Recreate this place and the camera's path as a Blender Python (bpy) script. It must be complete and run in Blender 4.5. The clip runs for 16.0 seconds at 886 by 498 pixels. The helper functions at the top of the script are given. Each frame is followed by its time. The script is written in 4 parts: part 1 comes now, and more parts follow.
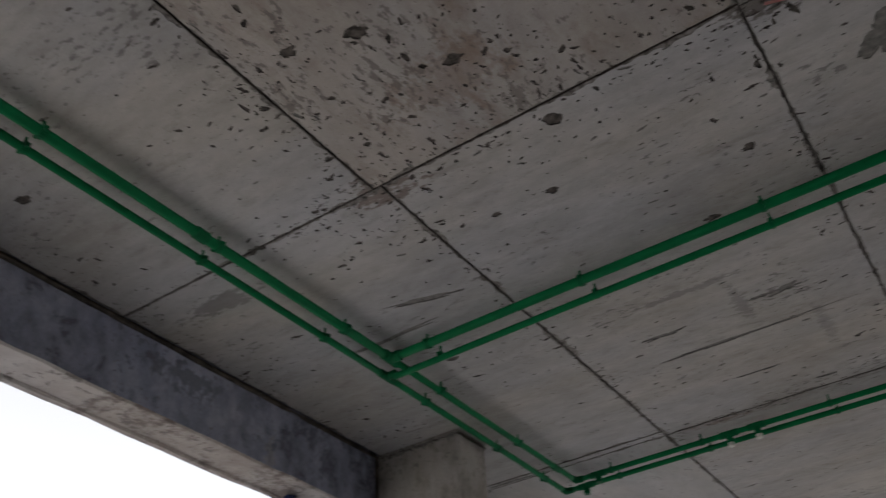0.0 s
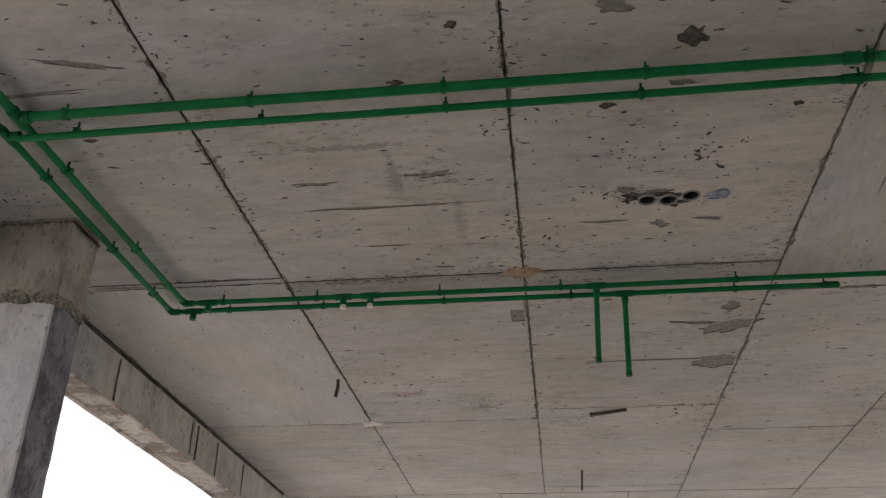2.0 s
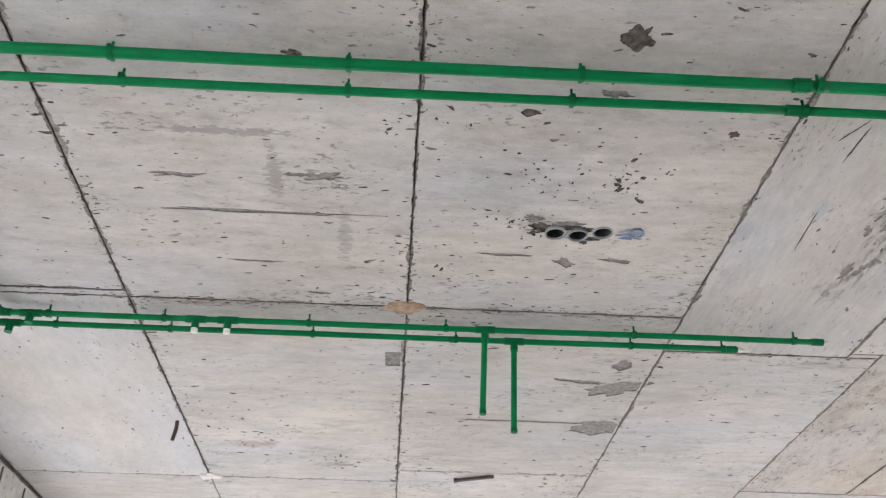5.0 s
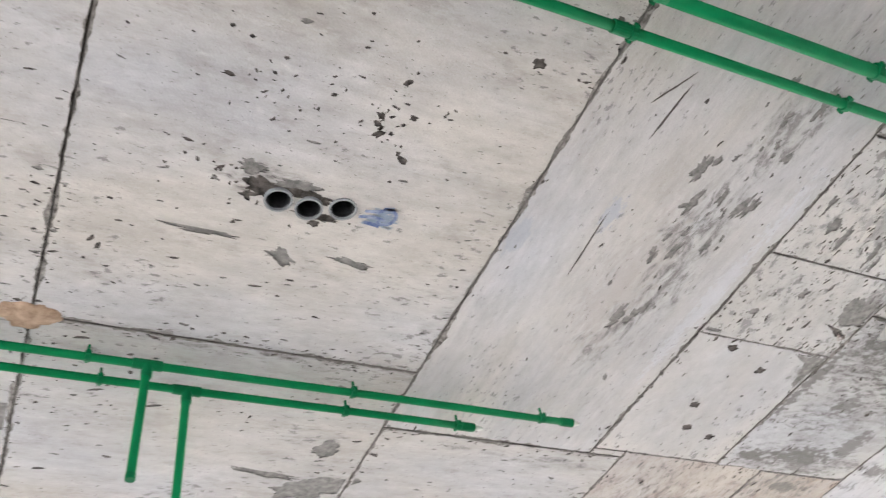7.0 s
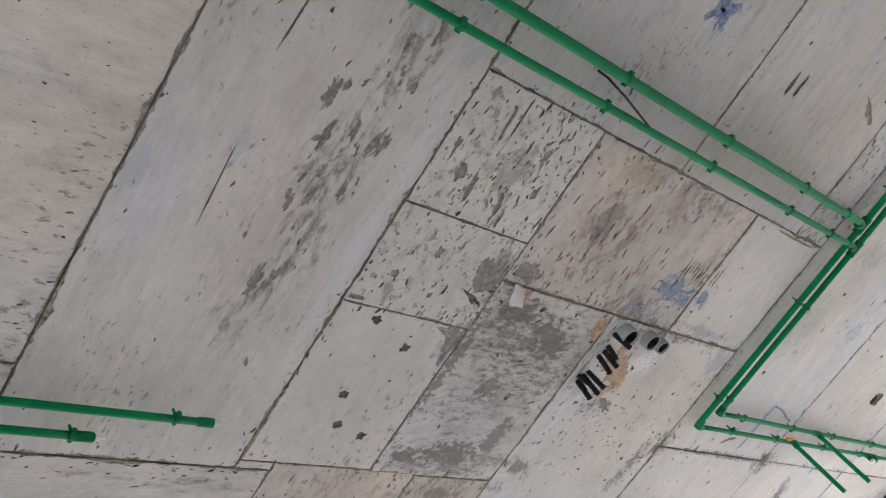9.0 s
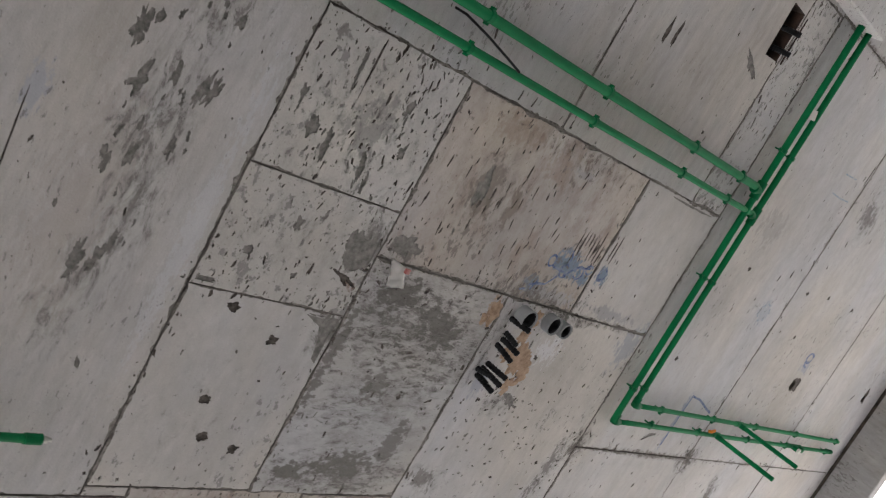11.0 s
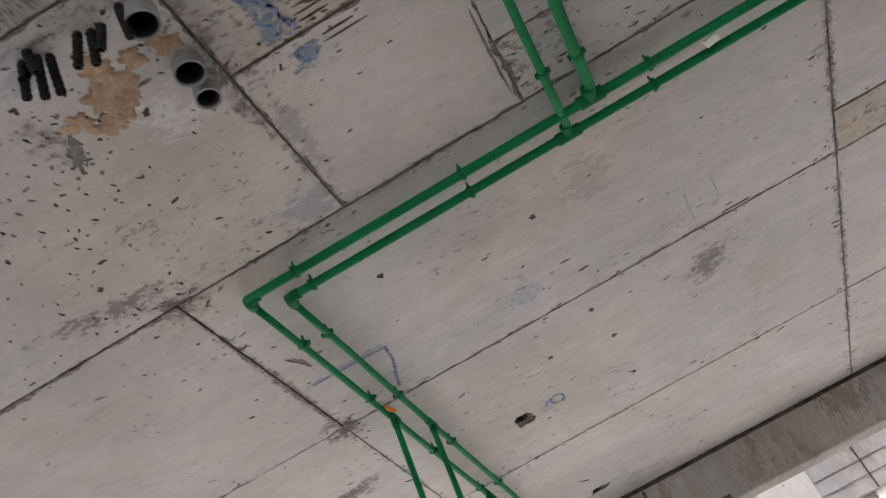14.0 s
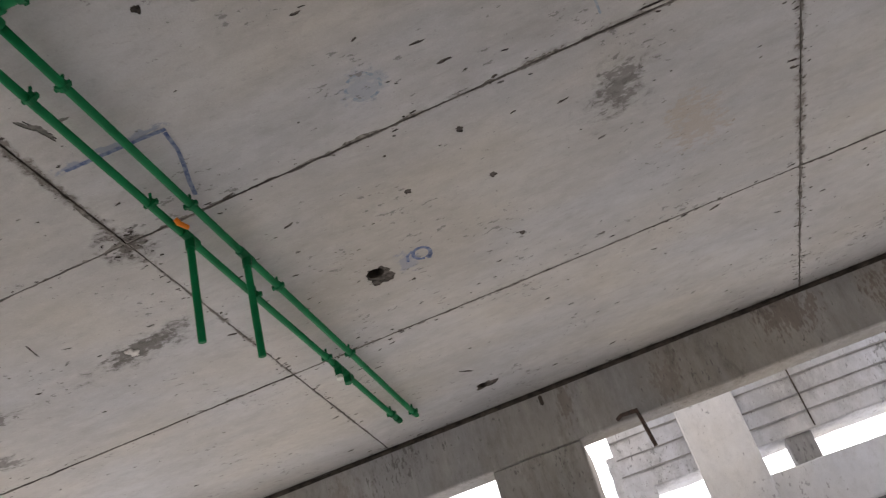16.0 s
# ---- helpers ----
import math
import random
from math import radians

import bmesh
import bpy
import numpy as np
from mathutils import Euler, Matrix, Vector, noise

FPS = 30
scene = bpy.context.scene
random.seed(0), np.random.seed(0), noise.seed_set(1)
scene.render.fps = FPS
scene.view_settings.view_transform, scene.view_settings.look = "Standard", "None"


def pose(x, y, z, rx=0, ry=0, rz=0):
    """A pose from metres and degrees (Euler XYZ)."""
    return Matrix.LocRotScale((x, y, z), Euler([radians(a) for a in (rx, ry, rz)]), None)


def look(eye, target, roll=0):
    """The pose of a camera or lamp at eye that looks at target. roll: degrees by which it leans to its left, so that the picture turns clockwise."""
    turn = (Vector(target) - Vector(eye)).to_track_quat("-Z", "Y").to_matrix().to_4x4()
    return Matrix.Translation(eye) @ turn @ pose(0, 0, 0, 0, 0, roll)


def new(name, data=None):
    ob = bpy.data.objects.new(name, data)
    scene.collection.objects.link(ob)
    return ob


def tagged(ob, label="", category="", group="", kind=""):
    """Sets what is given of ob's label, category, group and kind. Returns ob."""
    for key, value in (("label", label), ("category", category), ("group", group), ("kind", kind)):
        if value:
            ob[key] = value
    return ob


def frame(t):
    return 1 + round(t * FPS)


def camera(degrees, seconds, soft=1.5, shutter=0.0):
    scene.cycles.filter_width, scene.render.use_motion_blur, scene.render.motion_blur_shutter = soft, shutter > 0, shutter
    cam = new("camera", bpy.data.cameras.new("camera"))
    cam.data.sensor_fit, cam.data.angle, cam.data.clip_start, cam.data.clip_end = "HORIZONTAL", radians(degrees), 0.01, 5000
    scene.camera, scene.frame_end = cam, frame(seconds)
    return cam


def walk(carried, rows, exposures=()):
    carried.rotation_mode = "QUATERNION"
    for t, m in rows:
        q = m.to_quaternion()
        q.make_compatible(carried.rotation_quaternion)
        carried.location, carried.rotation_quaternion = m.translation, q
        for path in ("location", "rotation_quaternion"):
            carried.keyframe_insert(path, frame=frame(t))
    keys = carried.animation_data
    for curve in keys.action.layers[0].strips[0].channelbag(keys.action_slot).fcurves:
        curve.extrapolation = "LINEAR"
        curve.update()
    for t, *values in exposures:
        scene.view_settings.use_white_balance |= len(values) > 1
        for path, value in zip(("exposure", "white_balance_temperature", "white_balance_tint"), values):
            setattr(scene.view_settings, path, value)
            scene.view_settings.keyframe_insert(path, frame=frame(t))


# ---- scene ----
cam = camera(52.1, 16.0, soft=1.2, shutter=0.25)
PATH = [
    (0, (1.337, -4.158, 1.603), (0.501, -2.814, 2.826), -3.7),
    (0.5, (1.339, -4.089, 1.614), (0.773, -2.582, 2.801), -3.3),
    (1, (1.361, -4.057, 1.563), (0.913, -2.435, 2.644), 0.2),
    (1.5, (1.367, -4.058, 1.547), (0.987, -2.362, 2.537), 0.8),
    (2, (1.326, -4.038, 1.54), (1.104, -2.295, 2.495), 0.7),
    (2.5, (1.278, -4.031, 1.537), (1.108, -2.275, 2.479), 1.5),
    (3, (1.248, -4.006, 1.541), (1.112, -2.247, 2.483), 2.2),
    (3.2, (1.221, -3.996, 1.562), (1.102, -2.232, 2.499), 2.5),
    (5.3, (1.161, -3.312, 1.624), (1.309, -1.679, 2.77), 0.5),
    (5.5, (1.143, -3.16, 1.615), (1.338, -1.561, 2.8), 0.3),
    (6, (1.153, -2.858, 1.675), (1.555, -1.364, 2.943), -3.4),
    (6.5, (1.234, -2.552, 1.697), (1.774, -1.159, 3.028), -6.4),
    (7, (1.256, -2.224, 1.692), (2.022, -1.018, 3.091), -12.0),
    (7.5, (1.351, -1.966, 1.75), (2.306, -1.02, 3.23), -19.1),
    (8, (1.54, -1.76, 1.742), (2.585, -0.971, 3.252), -32.3),
    (8.5, (1.454, -1.684, 1.496), (2.714, -1.042, 2.91), -35.7),
    (10.8, (1.86, -1.405, 1.442), (3.296, -1.025, 2.781), -52.1),
    (11, (1.904, -1.382, 1.443), (3.353, -1.016, 2.772), -51.0),
    (11.5, (2.059, -1.297, 1.441), (3.531, -0.908, 2.738), -47.0),
    (12, (2.326, -1.15, 1.511), (3.815, -0.789, 2.795), -37.4),
    (12.5, (2.656, -1.213, 1.512), (4.147, -0.855, 2.796), -33.0),
    (13, (2.992, -1.192, 1.52), (4.506, -0.849, 2.78), -30.8),
    (13.5, (3.354, -1.159, 1.569), (4.905, -0.887, 2.802), -27.7),
    (14, (3.691, -1.211, 1.583), (5.26, -1.0, 2.805), -25.4),
    (14.5, (3.992, -1.293, 1.597), (5.577, -1.09, 2.799), -21.4),
    (15, (4.309, -1.293, 1.614), (5.903, -1.088, 2.806), -18.6),
    (15.5, (4.579, -1.342, 1.591), (6.245, -1.042, 2.656), -19.4),
    (16, (4.848, -1.426, 1.603), (6.492, -1.155, 2.71), -17.7),
]
EV = [(0.0, 1.27, 6600, 13), (0.5, 1.82, 6700, 13), (1.0, 1.98, 6850, 13), (2.0, 1.83, 7550, 16), (3.2, 2.13, 7500, 16), (5.3, 3.54, 6450, 12), (8.0, 3.79, 6450, 12), (8.7, 3.24, 6400, 12), (11.0, 2.51, 6600, 13), (12.0, 2.53, 6650, 13), (12.5, 2.73, 6600, 13), (13.5, 2.23, 6750, 14), (14.5, 2.3, 6850, 15), (15.0, 1.9, 6850, 15), (15.5, 1.9, 6750, 15), (16.0, 1.85, 6800, 15)]
walk(cam, [(t, look(eye, target, roll)) for t, eye, target, roll in PATH], EV)

# ---------------------------------------------------------------- light

world = bpy.data.worlds.new("overcast_sky")
scene.world = world
world.use_nodes = True
wn = world.node_tree
sky = wn.nodes.new("ShaderNodeTexSky")
sky.sky_type, sky.sun_disc = "NISHITA", False
sky.sun_elevation, sky.sun_rotation = radians(50), radians(97)
sky.dust_density, sky.air_density = 4.0, 1.0
bg = wn.nodes["Background"]
hsv = wn.nodes.new("ShaderNodeHueSaturation")
hsv.inputs["Saturation"].default_value = 0.2
wn.links.new(sky.outputs[0], hsv.inputs["Color"])
wn.links.new(hsv.outputs[0], bg.inputs["Color"])
bg.inputs["Strength"].default_value = 0.15
sun = new("sun", bpy.data.lights.new("sun", "SUN"))
sun.data.energy, sun.data.angle, sun.data.color = 0.75, radians(16), (1.0, 0.98, 0.96)
sun.matrix_world = look((8, -1, 9.6), (0, 0, 0))

# ---------------------------------------------------------------- materials
def mat(name):
    m = bpy.data.materials.new(name)
    m.use_nodes = True
    nt = m.node_tree
    return m, nt, nt.nodes["Principled BSDF"]


def node(nt, kind, **sockets):
    n = nt.nodes.new(kind)
    for k, v in sockets.items():
        n.inputs[k.replace("_", " ")].default_value = v
    return n


def ramp(nt, src, a, b):
    """0 below a, 1 above b."""
    n = nt.nodes.new("ShaderNodeMapRange")
    n.inputs["From Min"].default_value, n.inputs["From Max"].default_value = a, b
    nt.links.new(src, n.inputs["Value"])
    return n.outputs["Result"]


def mul(nt, a, b, op="MULTIPLY"):
    n = nt.nodes.new("ShaderNodeMath")
    n.operation = op
    for s, v in zip(n.inputs, (a, b)):
        if isinstance(v, (int, float)):
            s.default_value = v
        else:
            nt.links.new(v, s)
    return n.outputs[0]


def mixc(nt, fac, a, b):
    n = nt.nodes.new("ShaderNodeMix")
    n.data_type = "RGBA"
    if isinstance(fac, (int, float)):
        n.inputs[0].default_value = fac
    else:
        nt.links.new(fac, n.inputs[0])
    for s, v in ((n.inputs[6], a), (n.inputs[7], b)):
        if isinstance(v, tuple):
            s.default_value = (*v, 1)
        else:
            nt.links.new(v, s)
    return n.outputs[2]


def tinted(nt, col, tint):
    """A colour multiplied by a tint."""
    n = nt.nodes.new("ShaderNodeMix")
    n.data_type, n.blend_type = "RGBA", "MULTIPLY"
    n.inputs[0].default_value = 1.0
    nt.links.new(col, n.inputs[6])
    nt.links.new(tint, n.inputs[7])
    return n.outputs[2]


def noise_at(nt, coord, stretch, scale, detail=4, rough=0.55, seed=0.0, torn=0.0):
    mp = nt.nodes.new("ShaderNodeMapping")
    mp.inputs["Scale"].default_value = stretch
    mp.inputs["Location"].default_value = (seed, seed * 1.7, seed * 0.6)
    nt.links.new(coord, mp.inputs["Vector"])
    n = node(nt, "ShaderNodeTexNoise", Scale=scale, Detail=detail, Roughness=rough, Distortion=torn)
    nt.links.new(mp.outputs[0], n.inputs["Vector"])
    return n.outputs["Fac"]


def bump(nt, bsdf, height, strength, dist=0.01):
    b = node(nt, "ShaderNodeBump", Strength=strength, Distance=dist)
    nt.links.new(height, b.inputs["Height"])
    nt.links.new(b.outputs[0], bsdf.inputs["Normal"])


def smear(nt, co, rough_a, rough_b, col, x, y, rx, ry, turn, tint, strength, z=3.6, rz=5.0):
    """A stain of its own shape at a place: an ellipse with a frayed rim."""
    mp = nt.nodes.new("ShaderNodeMapping")
    mp.vector_type = "TEXTURE"
    mp.inputs["Location"].default_value = (x, y, z)
    mp.inputs["Rotation"].default_value = (0, 0, radians(turn))
    mp.inputs["Scale"].default_value = (rx, ry, rz)
    nt.links.new(co, mp.inputs["Vector"])
    ln = nt.nodes.new("ShaderNodeVectorMath")
    ln.operation = "LENGTH"
    nt.links.new(mp.outputs[0], ln.inputs[0])
    d = mul(nt, ln.outputs["Value"], mul(nt, mul(nt, rough_a, -2.2), mul(nt, rough_b, -2.6), "ADD"), "ADD")
    return mixc(nt, mul(nt, ramp(nt, d, -1.72, -1.95), strength), col, tint)


def peel(nt, co, skin, crumb, col, x, y, rx, ry, turn, tint, level):
    """Skin come away in ragged flakes, thickest at a place; gives colour and cover."""
    mp = nt.nodes.new("ShaderNodeMapping")
    mp.vector_type = "TEXTURE"
    mp.inputs["Location"].default_value = (x, y, 3.6)
    mp.inputs["Rotation"].default_value = (0, 0, radians(turn))
    mp.inputs["Scale"].default_value = (rx, ry, 5.0)
    nt.links.new(co, mp.inputs["Vector"])
    ln = nt.nodes.new("ShaderNodeVectorMath")
    ln.operation = "LENGTH"
    nt.links.new(mp.outputs[0], ln.inputs[0])
    d = mul(nt, ln.outputs["Value"], 2.0, "POWER")
    v = mul(nt, skin, mul(nt, d, -0.10), "ADD")
    halo = mul(nt, ramp(nt, v, level - 0.09, level + 0.03), 0.34)
    core = mul(nt, ramp(nt, v, level + 0.005, level + 0.055), ramp(nt, crumb, 0.34, 0.50))
    cover = mul(nt, halo, mul(nt, core, 0.8), "MAXIMUM")
    return mixc(nt, cover, col, tint), core


def concrete(name, light, dark, stain, grain=(1, 7, 1), stains=0.35, pits=0.5, seed=0.0, flakes=0.5, spots=(), blotch=(0.55, 0.72), peels=(), peel_grain=(3, 1, 1), shade=0.5):
    """Board-cast concrete: mottling, grain streaks, flaked skin, pin holes, stains, relief."""
    m, nt, bs = mat(name)
    co = nt.nodes.new("ShaderNodeTexCoord").outputs["Object"]
    geo = nt.nodes.new("ShaderNodeNewGeometry")
    soft = tuple(g ** 0.5 for g in grain)
    long = tuple(g ** 1.6 for g in grain)
    big = noise_at(nt, co, (1, 1, 1), 1.1, 5, 0.6, seed)
    streak = noise_at(nt, co, grain, 2.6, 6, 0.62, seed + 3)
    hair = noise_at(nt, co, long, 3.5, 4, 0.7, seed + 4)
    fine = noise_at(nt, co, (1, 1, 1), 170, 3, 0.65, seed + 5)
    cloud = noise_at(nt, co, soft, 4.0, 9, 0.74, seed + 9)
    mid = noise_at(nt, co, soft, 11, 7, 0.7, seed + 10)
    speck = noise_at(nt, co, soft, 55, 3, 0.6, seed + 13)
    flake = noise_at(nt, co, soft, 24, 6, 0.62, seed + 17)
    crowd = noise_at(nt, co, (1, 1, 1), 2.3, 3, 0.6, seed + 19)
    tone = ramp(nt, mul(nt, mul(nt, big, 0.5), mul(nt, mul(nt, streak, 0.28), mul(nt, mid, 0.30), "ADD"), "ADD"), 0.42, 0.66)
    col = mixc(nt, tone, dark, light)
    isl = ramp(nt, geo.outputs["Random Per Island"], 0.0, 1.0)
    col = mixc(nt, mul(nt, isl, 0.18), col, tuple(0.8 * c for c in dark))
    hue = noise_at(nt, co, soft, 0.75, 4, 0.6, seed + 41)
    col = tinted(nt, col, mixc(nt, ramp(nt, hue, 0.36, 0.64), (0.965, 0.99, 1.05), (1.035, 1.0, 0.945)))
    col = mixc(nt, mul(nt, ramp(nt, hair, 0.60, 0.72), 0.2), col, stain)
    dust = noise_at(nt, co, soft, 19, 8, 0.75, seed + 43)
    col = mixc(nt, mul(nt, ramp(nt, dust, 0.56, 0.74), 0.35), col, tuple(min(0.72, 1.2 * c) for c in light))
    col = mixc(nt, mul(nt, ramp(nt, dust, 0.45, 0.27), 0.5), col, tuple(0.72 * c for c in dark))
    col = mixc(nt, mul(nt, ramp(nt, cloud, *blotch), stains), col, stain)
    for s in spots:
        col = smear(nt, co, cloud, flake, col, *s)
    bare = None
    if peels:
        skin = noise_at(nt, co, peel_grain, 8.5, 9, 0.70, seed + 23, 0.5)
        crumb = noise_at(nt, co, tuple(g ** 0.5 for g in peel_grain), 38, 5, 0.7, seed + 27)
        grey = noise_at(nt, co, (1, 1, 1), 30, 5, 0.65, seed + 29)
        for px, py, rx, ry, turn, tint, level in peels:
            tone2 = mixc(nt, ramp(nt, grey, 0.35, 0.65), tuple(0.62 * c for c in tint), tint)
            col, cover = peel(nt, co, skin, crumb, col, px, py, rx, ry, turn, tone2, level)
            bare = cover if bare is None else mul(nt, bare, cover, "MAXIMUM")
    fl = mul(nt, ramp(nt, mul(nt, flake, mul(nt, crowd, 0.55), "ADD"), 0.93 - 0.10 * flakes, 0.955 - 0.10 * flakes), 1.0)
    col = mixc(nt, mul(nt, fl, 0.75), col, tuple(shade * c for c in dark))
    sp = ramp(nt, speck, 0.735 - 0.09 * pits, 0.76 - 0.09 * pits)
    col = mixc(nt, mul(nt, sp, 0.7), col, (0.10, 0.09, 0.078))
    fn = ramp(nt, fine, 0.3, 0.7)
    col = mixc(nt, mul(nt, fn, 0.14), col, (0.17, 0.16, 0.15))
    nt.links.new(col, bs.inputs["Base Color"])
    bs.inputs["Roughness"].default_value = 0.88
    h = mul(nt, mul(nt, fn, 0.22), mul(nt, sp, -0.9), "ADD")
    h = mul(nt, h, mul(nt, mul(nt, streak, 0.5), mul(nt, mid, 0.5), "ADD"), "ADD")
    h = mul(nt, h, mul(nt, fl, -0.8), "ADD")
    if bare is not None:
        h = mul(nt, h, mul(nt, bare, -1.0), "ADD")
    bump(nt, bs, h, 0.5, 0.006)
    return m


def grimy(name, a, b, scale=25, rough=0.95, relief=0.5):
    m, nt, bs = mat(name)
    co = nt.nodes.new("ShaderNodeTexCoord").outputs["Object"]
    n1 = noise_at(nt, co, (1, 1, 1), scale, 6, 0.65)
    n2 = noise_at(nt, co, (1, 1, 1), scale * 6, 3, 0.6, 4)
    nt.links.new(mixc(nt, ramp(nt, n1, 0.35, 0.65), a, b), bs.inputs["Base Color"])
    bs.inputs["Roughness"].default_value = rough
    bump(nt, bs, mul(nt, n1, n2, "ADD"), relief, 0.006)
    return m


BLUE, RUST, DAMP, WASH = (0.14, 0.225, 0.32), (0.24, 0.155, 0.105), (0.14, 0.132, 0.12), (0.58, 0.58, 0.59)
SPOTS_X = (
    (2.07, -0.645, 0.075, 0.05, 0, BLUE, 0.75), (2.055, -1.885, 0.09, 0.06, 20, BLUE, 0.7), (1.35, -2.33, 0.09, 0.03, 0, (0.36, 0.10, 0.10), 0.5),
    (0.42, -2.62, 0.16, 0.12, 0, RUST, 0.5), (1.27, -2.36, 0.16, 0.12, 0, (0.09, 0.075, 0.06), 0.8), (0.0, -2.37, 0.16, 0.12, 30, (0.14, 0.09, 0.065), 0.7),
    (0.30, 0.03, 0.30, 0.04, 0, (0.18, 0.11, 0.075), 0.6), (0.35, 1.75, 0.2, 0.12, 0, (0.26, 0.17, 0.13), 0.5), (0.85, 2.05, 0.14, 0.08, 0, DAMP, 0.6),
    (-0.1, 0.32, 0.12, 0.08, 0, (0.30, 0.32, 0.38), 0.6), (0.72, -0.93, 0.05, 0.22, 0, DAMP, 0.45), (0.96, -0.55, 0.04, 0.30, 0, DAMP, 0.35),
    (0.55, -1.15, 0.35, 0.03, 0, DAMP, 0.5), (-0.9, -2.2, 0.25, 0.08, 0, DAMP, 0.6), (0.2, 3.0, 0.3, 0.1, 0, (0.30, 0.24, 0.20), 0.5))
SPOTS_PLAIN = (
    (5.23, -0.885, 0.06, 0.06, 30, BLUE, 0.85), (5.74, -0.62, 0.10, 0.20, 20, (0.27, 0.29, 0.34), 0.6), (5.45, -0.74, 0.28, 0.05, 0, (0.27, 0.27, 0.29), 0.6),
    (5.15, -0.50, 0.12, 0.12, 0, WASH, 0.8),  (4.86, -0.28, 0.05, 0.10, 0, (0.30, 0.32, 0.38), 0.6),
    (5.68, 0.12, 0.06, 0.30, 10, DAMP, 0.75), (5.83, -0.03, 0.08, 0.08, 0, DAMP, 0.85), (4.84, 0.20, 0.13, 0.07, 20, DAMP, 0.75), (6.35, 1.2, 0.1, 0.1, 0, (0.30, 0.285, 0.27), 0.4),
    (7.035, -0.03, 0.10, 0.08, 45, (0.10, 0.085, 0.07), 0.8), (7.33, -1.76, 0.16, 0.10, 30, DAMP, 0.7), 
    (7.68, -2.0, 0.22, 0.15, 0, (0.42, 0.36, 0.30), 0.6), (7.63, 0.33, 0.08, 0.26, -10, (0.13, 0.12, 0.105), 0.85), (7.68, 1.15, 0.07, 0.22, 10, DAMP, 0.8), (8.03, 1.33, 0.08, 0.13, 10, DAMP, 0.7),
    (6.62, -0.28, 0.03, 0.25, 0, (0.24, 0.28, 0.38), 0.7), (7.80, -0.78, 0.10, 0.07, 0, (0.28, 0.30, 0.38), 0.6), (6.82, -1.017, 0.11, 0.11, 0, (0.33, 0.36, 0.42), 0.6),
    (6.35, -1.45, 0.18, 0.14, 0, (0.30, 0.285, 0.27), 0.5), (3.55, -0.47, 0.12, 0.02, -8, DAMP, 0.8),
    (3.95, -0.40, 0.07, 0.12, 0, DAMP, 0.9))
SPOTS_WARM = (
    (4.60, 0.98, 0.26, 0.24, 0, (0.12, 0.092, 0.072), 0.8), (4.35, 0.80, 0.16, 0.07, 0, DAMP, 0.7), (4.05, 0.62, 0.12, 0.10, 0, DAMP, 0.5), (4.45, 0.40, 0.16, 0.05, 0, DAMP, 0.7),
    (4.98, -0.88, 0.15, 0.09, 10, BLUE, 0.8), (4.83, -0.76, 0.09, 0.05, 0, BLUE, 0.7), (5.10, -0.86, 0.08, 0.07, 0, BLUE, 0.85), (4.98, -0.74, 0.25, 0.06, 0, (0.40, 0.40, 0.41), 0.7),
    (4.30, -1.05, 0.10, 0.18, 0, (0.17, 0.15, 0.13), 0.65), (4.48, -1.0, 0.05, 0.16, 0, (0.17, 0.14, 0.11), 0.65), (4.30, -1.28, 0.2, 0.06, 0, RUST, 0.3), (4.62, -1.22, 0.14, 0.09, 0, RUST, 0.3),
    (4.10, -0.74, 0.10, 0.06, 0, DAMP, 0.8), (4.75, -1.25, 0.1, 0.03, 0, (0.30, 0.30, 0.31), 0.6), (0.42, -2.62, 0.3, 0.16, 0, RUST, 0.4))
SPOTS_STAIN = (
    (4.18, -0.58, 0.17, 0.11, 0, DAMP, 0.95), (4.45, -0.50, 0.22, 0.12, 30, DAMP, 0.9), (4.30, -0.20, 0.10, 0.12, 0, DAMP, 0.7), (4.36, 0.16, 0.24, 0.10, 0, DAMP, 0.95), (4.10, 0.20, 0.13, 0.08, 0, DAMP, 0.95),
    (4.68, -0.60, 0.04, 0.09, 0, (0.40, 0.27, 0.17), 0.8), (4.02, -0.30, 0.05, 0.30, 0, DAMP, 0.85), (4.55, 0.05, 0.09, 0.16, 10, DAMP, 0.8))
SPOTS_SPALL = ((3.70, -1.06, 0.16, 0.16, 0, (0.22, 0.215, 0.21), 0.6), (3.95, -0.70, 0.08, 0.10, 0, (0.26, 0.255, 0.25), 0.9), (3.93, -0.57, 0.08, 0.03, 30, (0.16, 0.085, 0.055), 0.8), (3.44, -1.30, 0.06, 0.05, 0, DAMP, 0.7))
SPOTS_Y = (
    (2.74, -0.85, 0.04, 0.10, 0, (0.34, 0.36, 0.42), 0.6), (2.50, -0.70, 0.05, 0.12, 0, (0.34, 0.36, 0.40), 0.6), (4.13, -1.92, 0.13, 0.05, 50, (0.07, 0.125, 0.26), 0.85), (4.15, -1.93, 0.11, 0.035, -30, (0.07, 0.125, 0.26), 0.85),
    (2.95, -0.6, 0.16, 0.5, 0, (0.40, 0.36, 0.33), 0.5), (3.30, -0.6, 0.05, 0.7, 0, (0.50, 0.51, 0.53), 0.6))
CEMENT = (0.215, 0.205, 0.187)
PEEL_Y = ((3.05, -0.86, 0.11, 0.22, -6, CEMENT, 0.47), (3.10, -0.58, 0.09, 0.24, 0, CEMENT, 0.48), (3.09, -1.28, 0.10, 0.16, 0, CEMENT, 0.47), (3.03, -0.28, 0.12, 0.20, 0, CEMENT, 0.53),
          (3.12, -1.9, 0.10, 0.3, 0, CEMENT, 0.53))
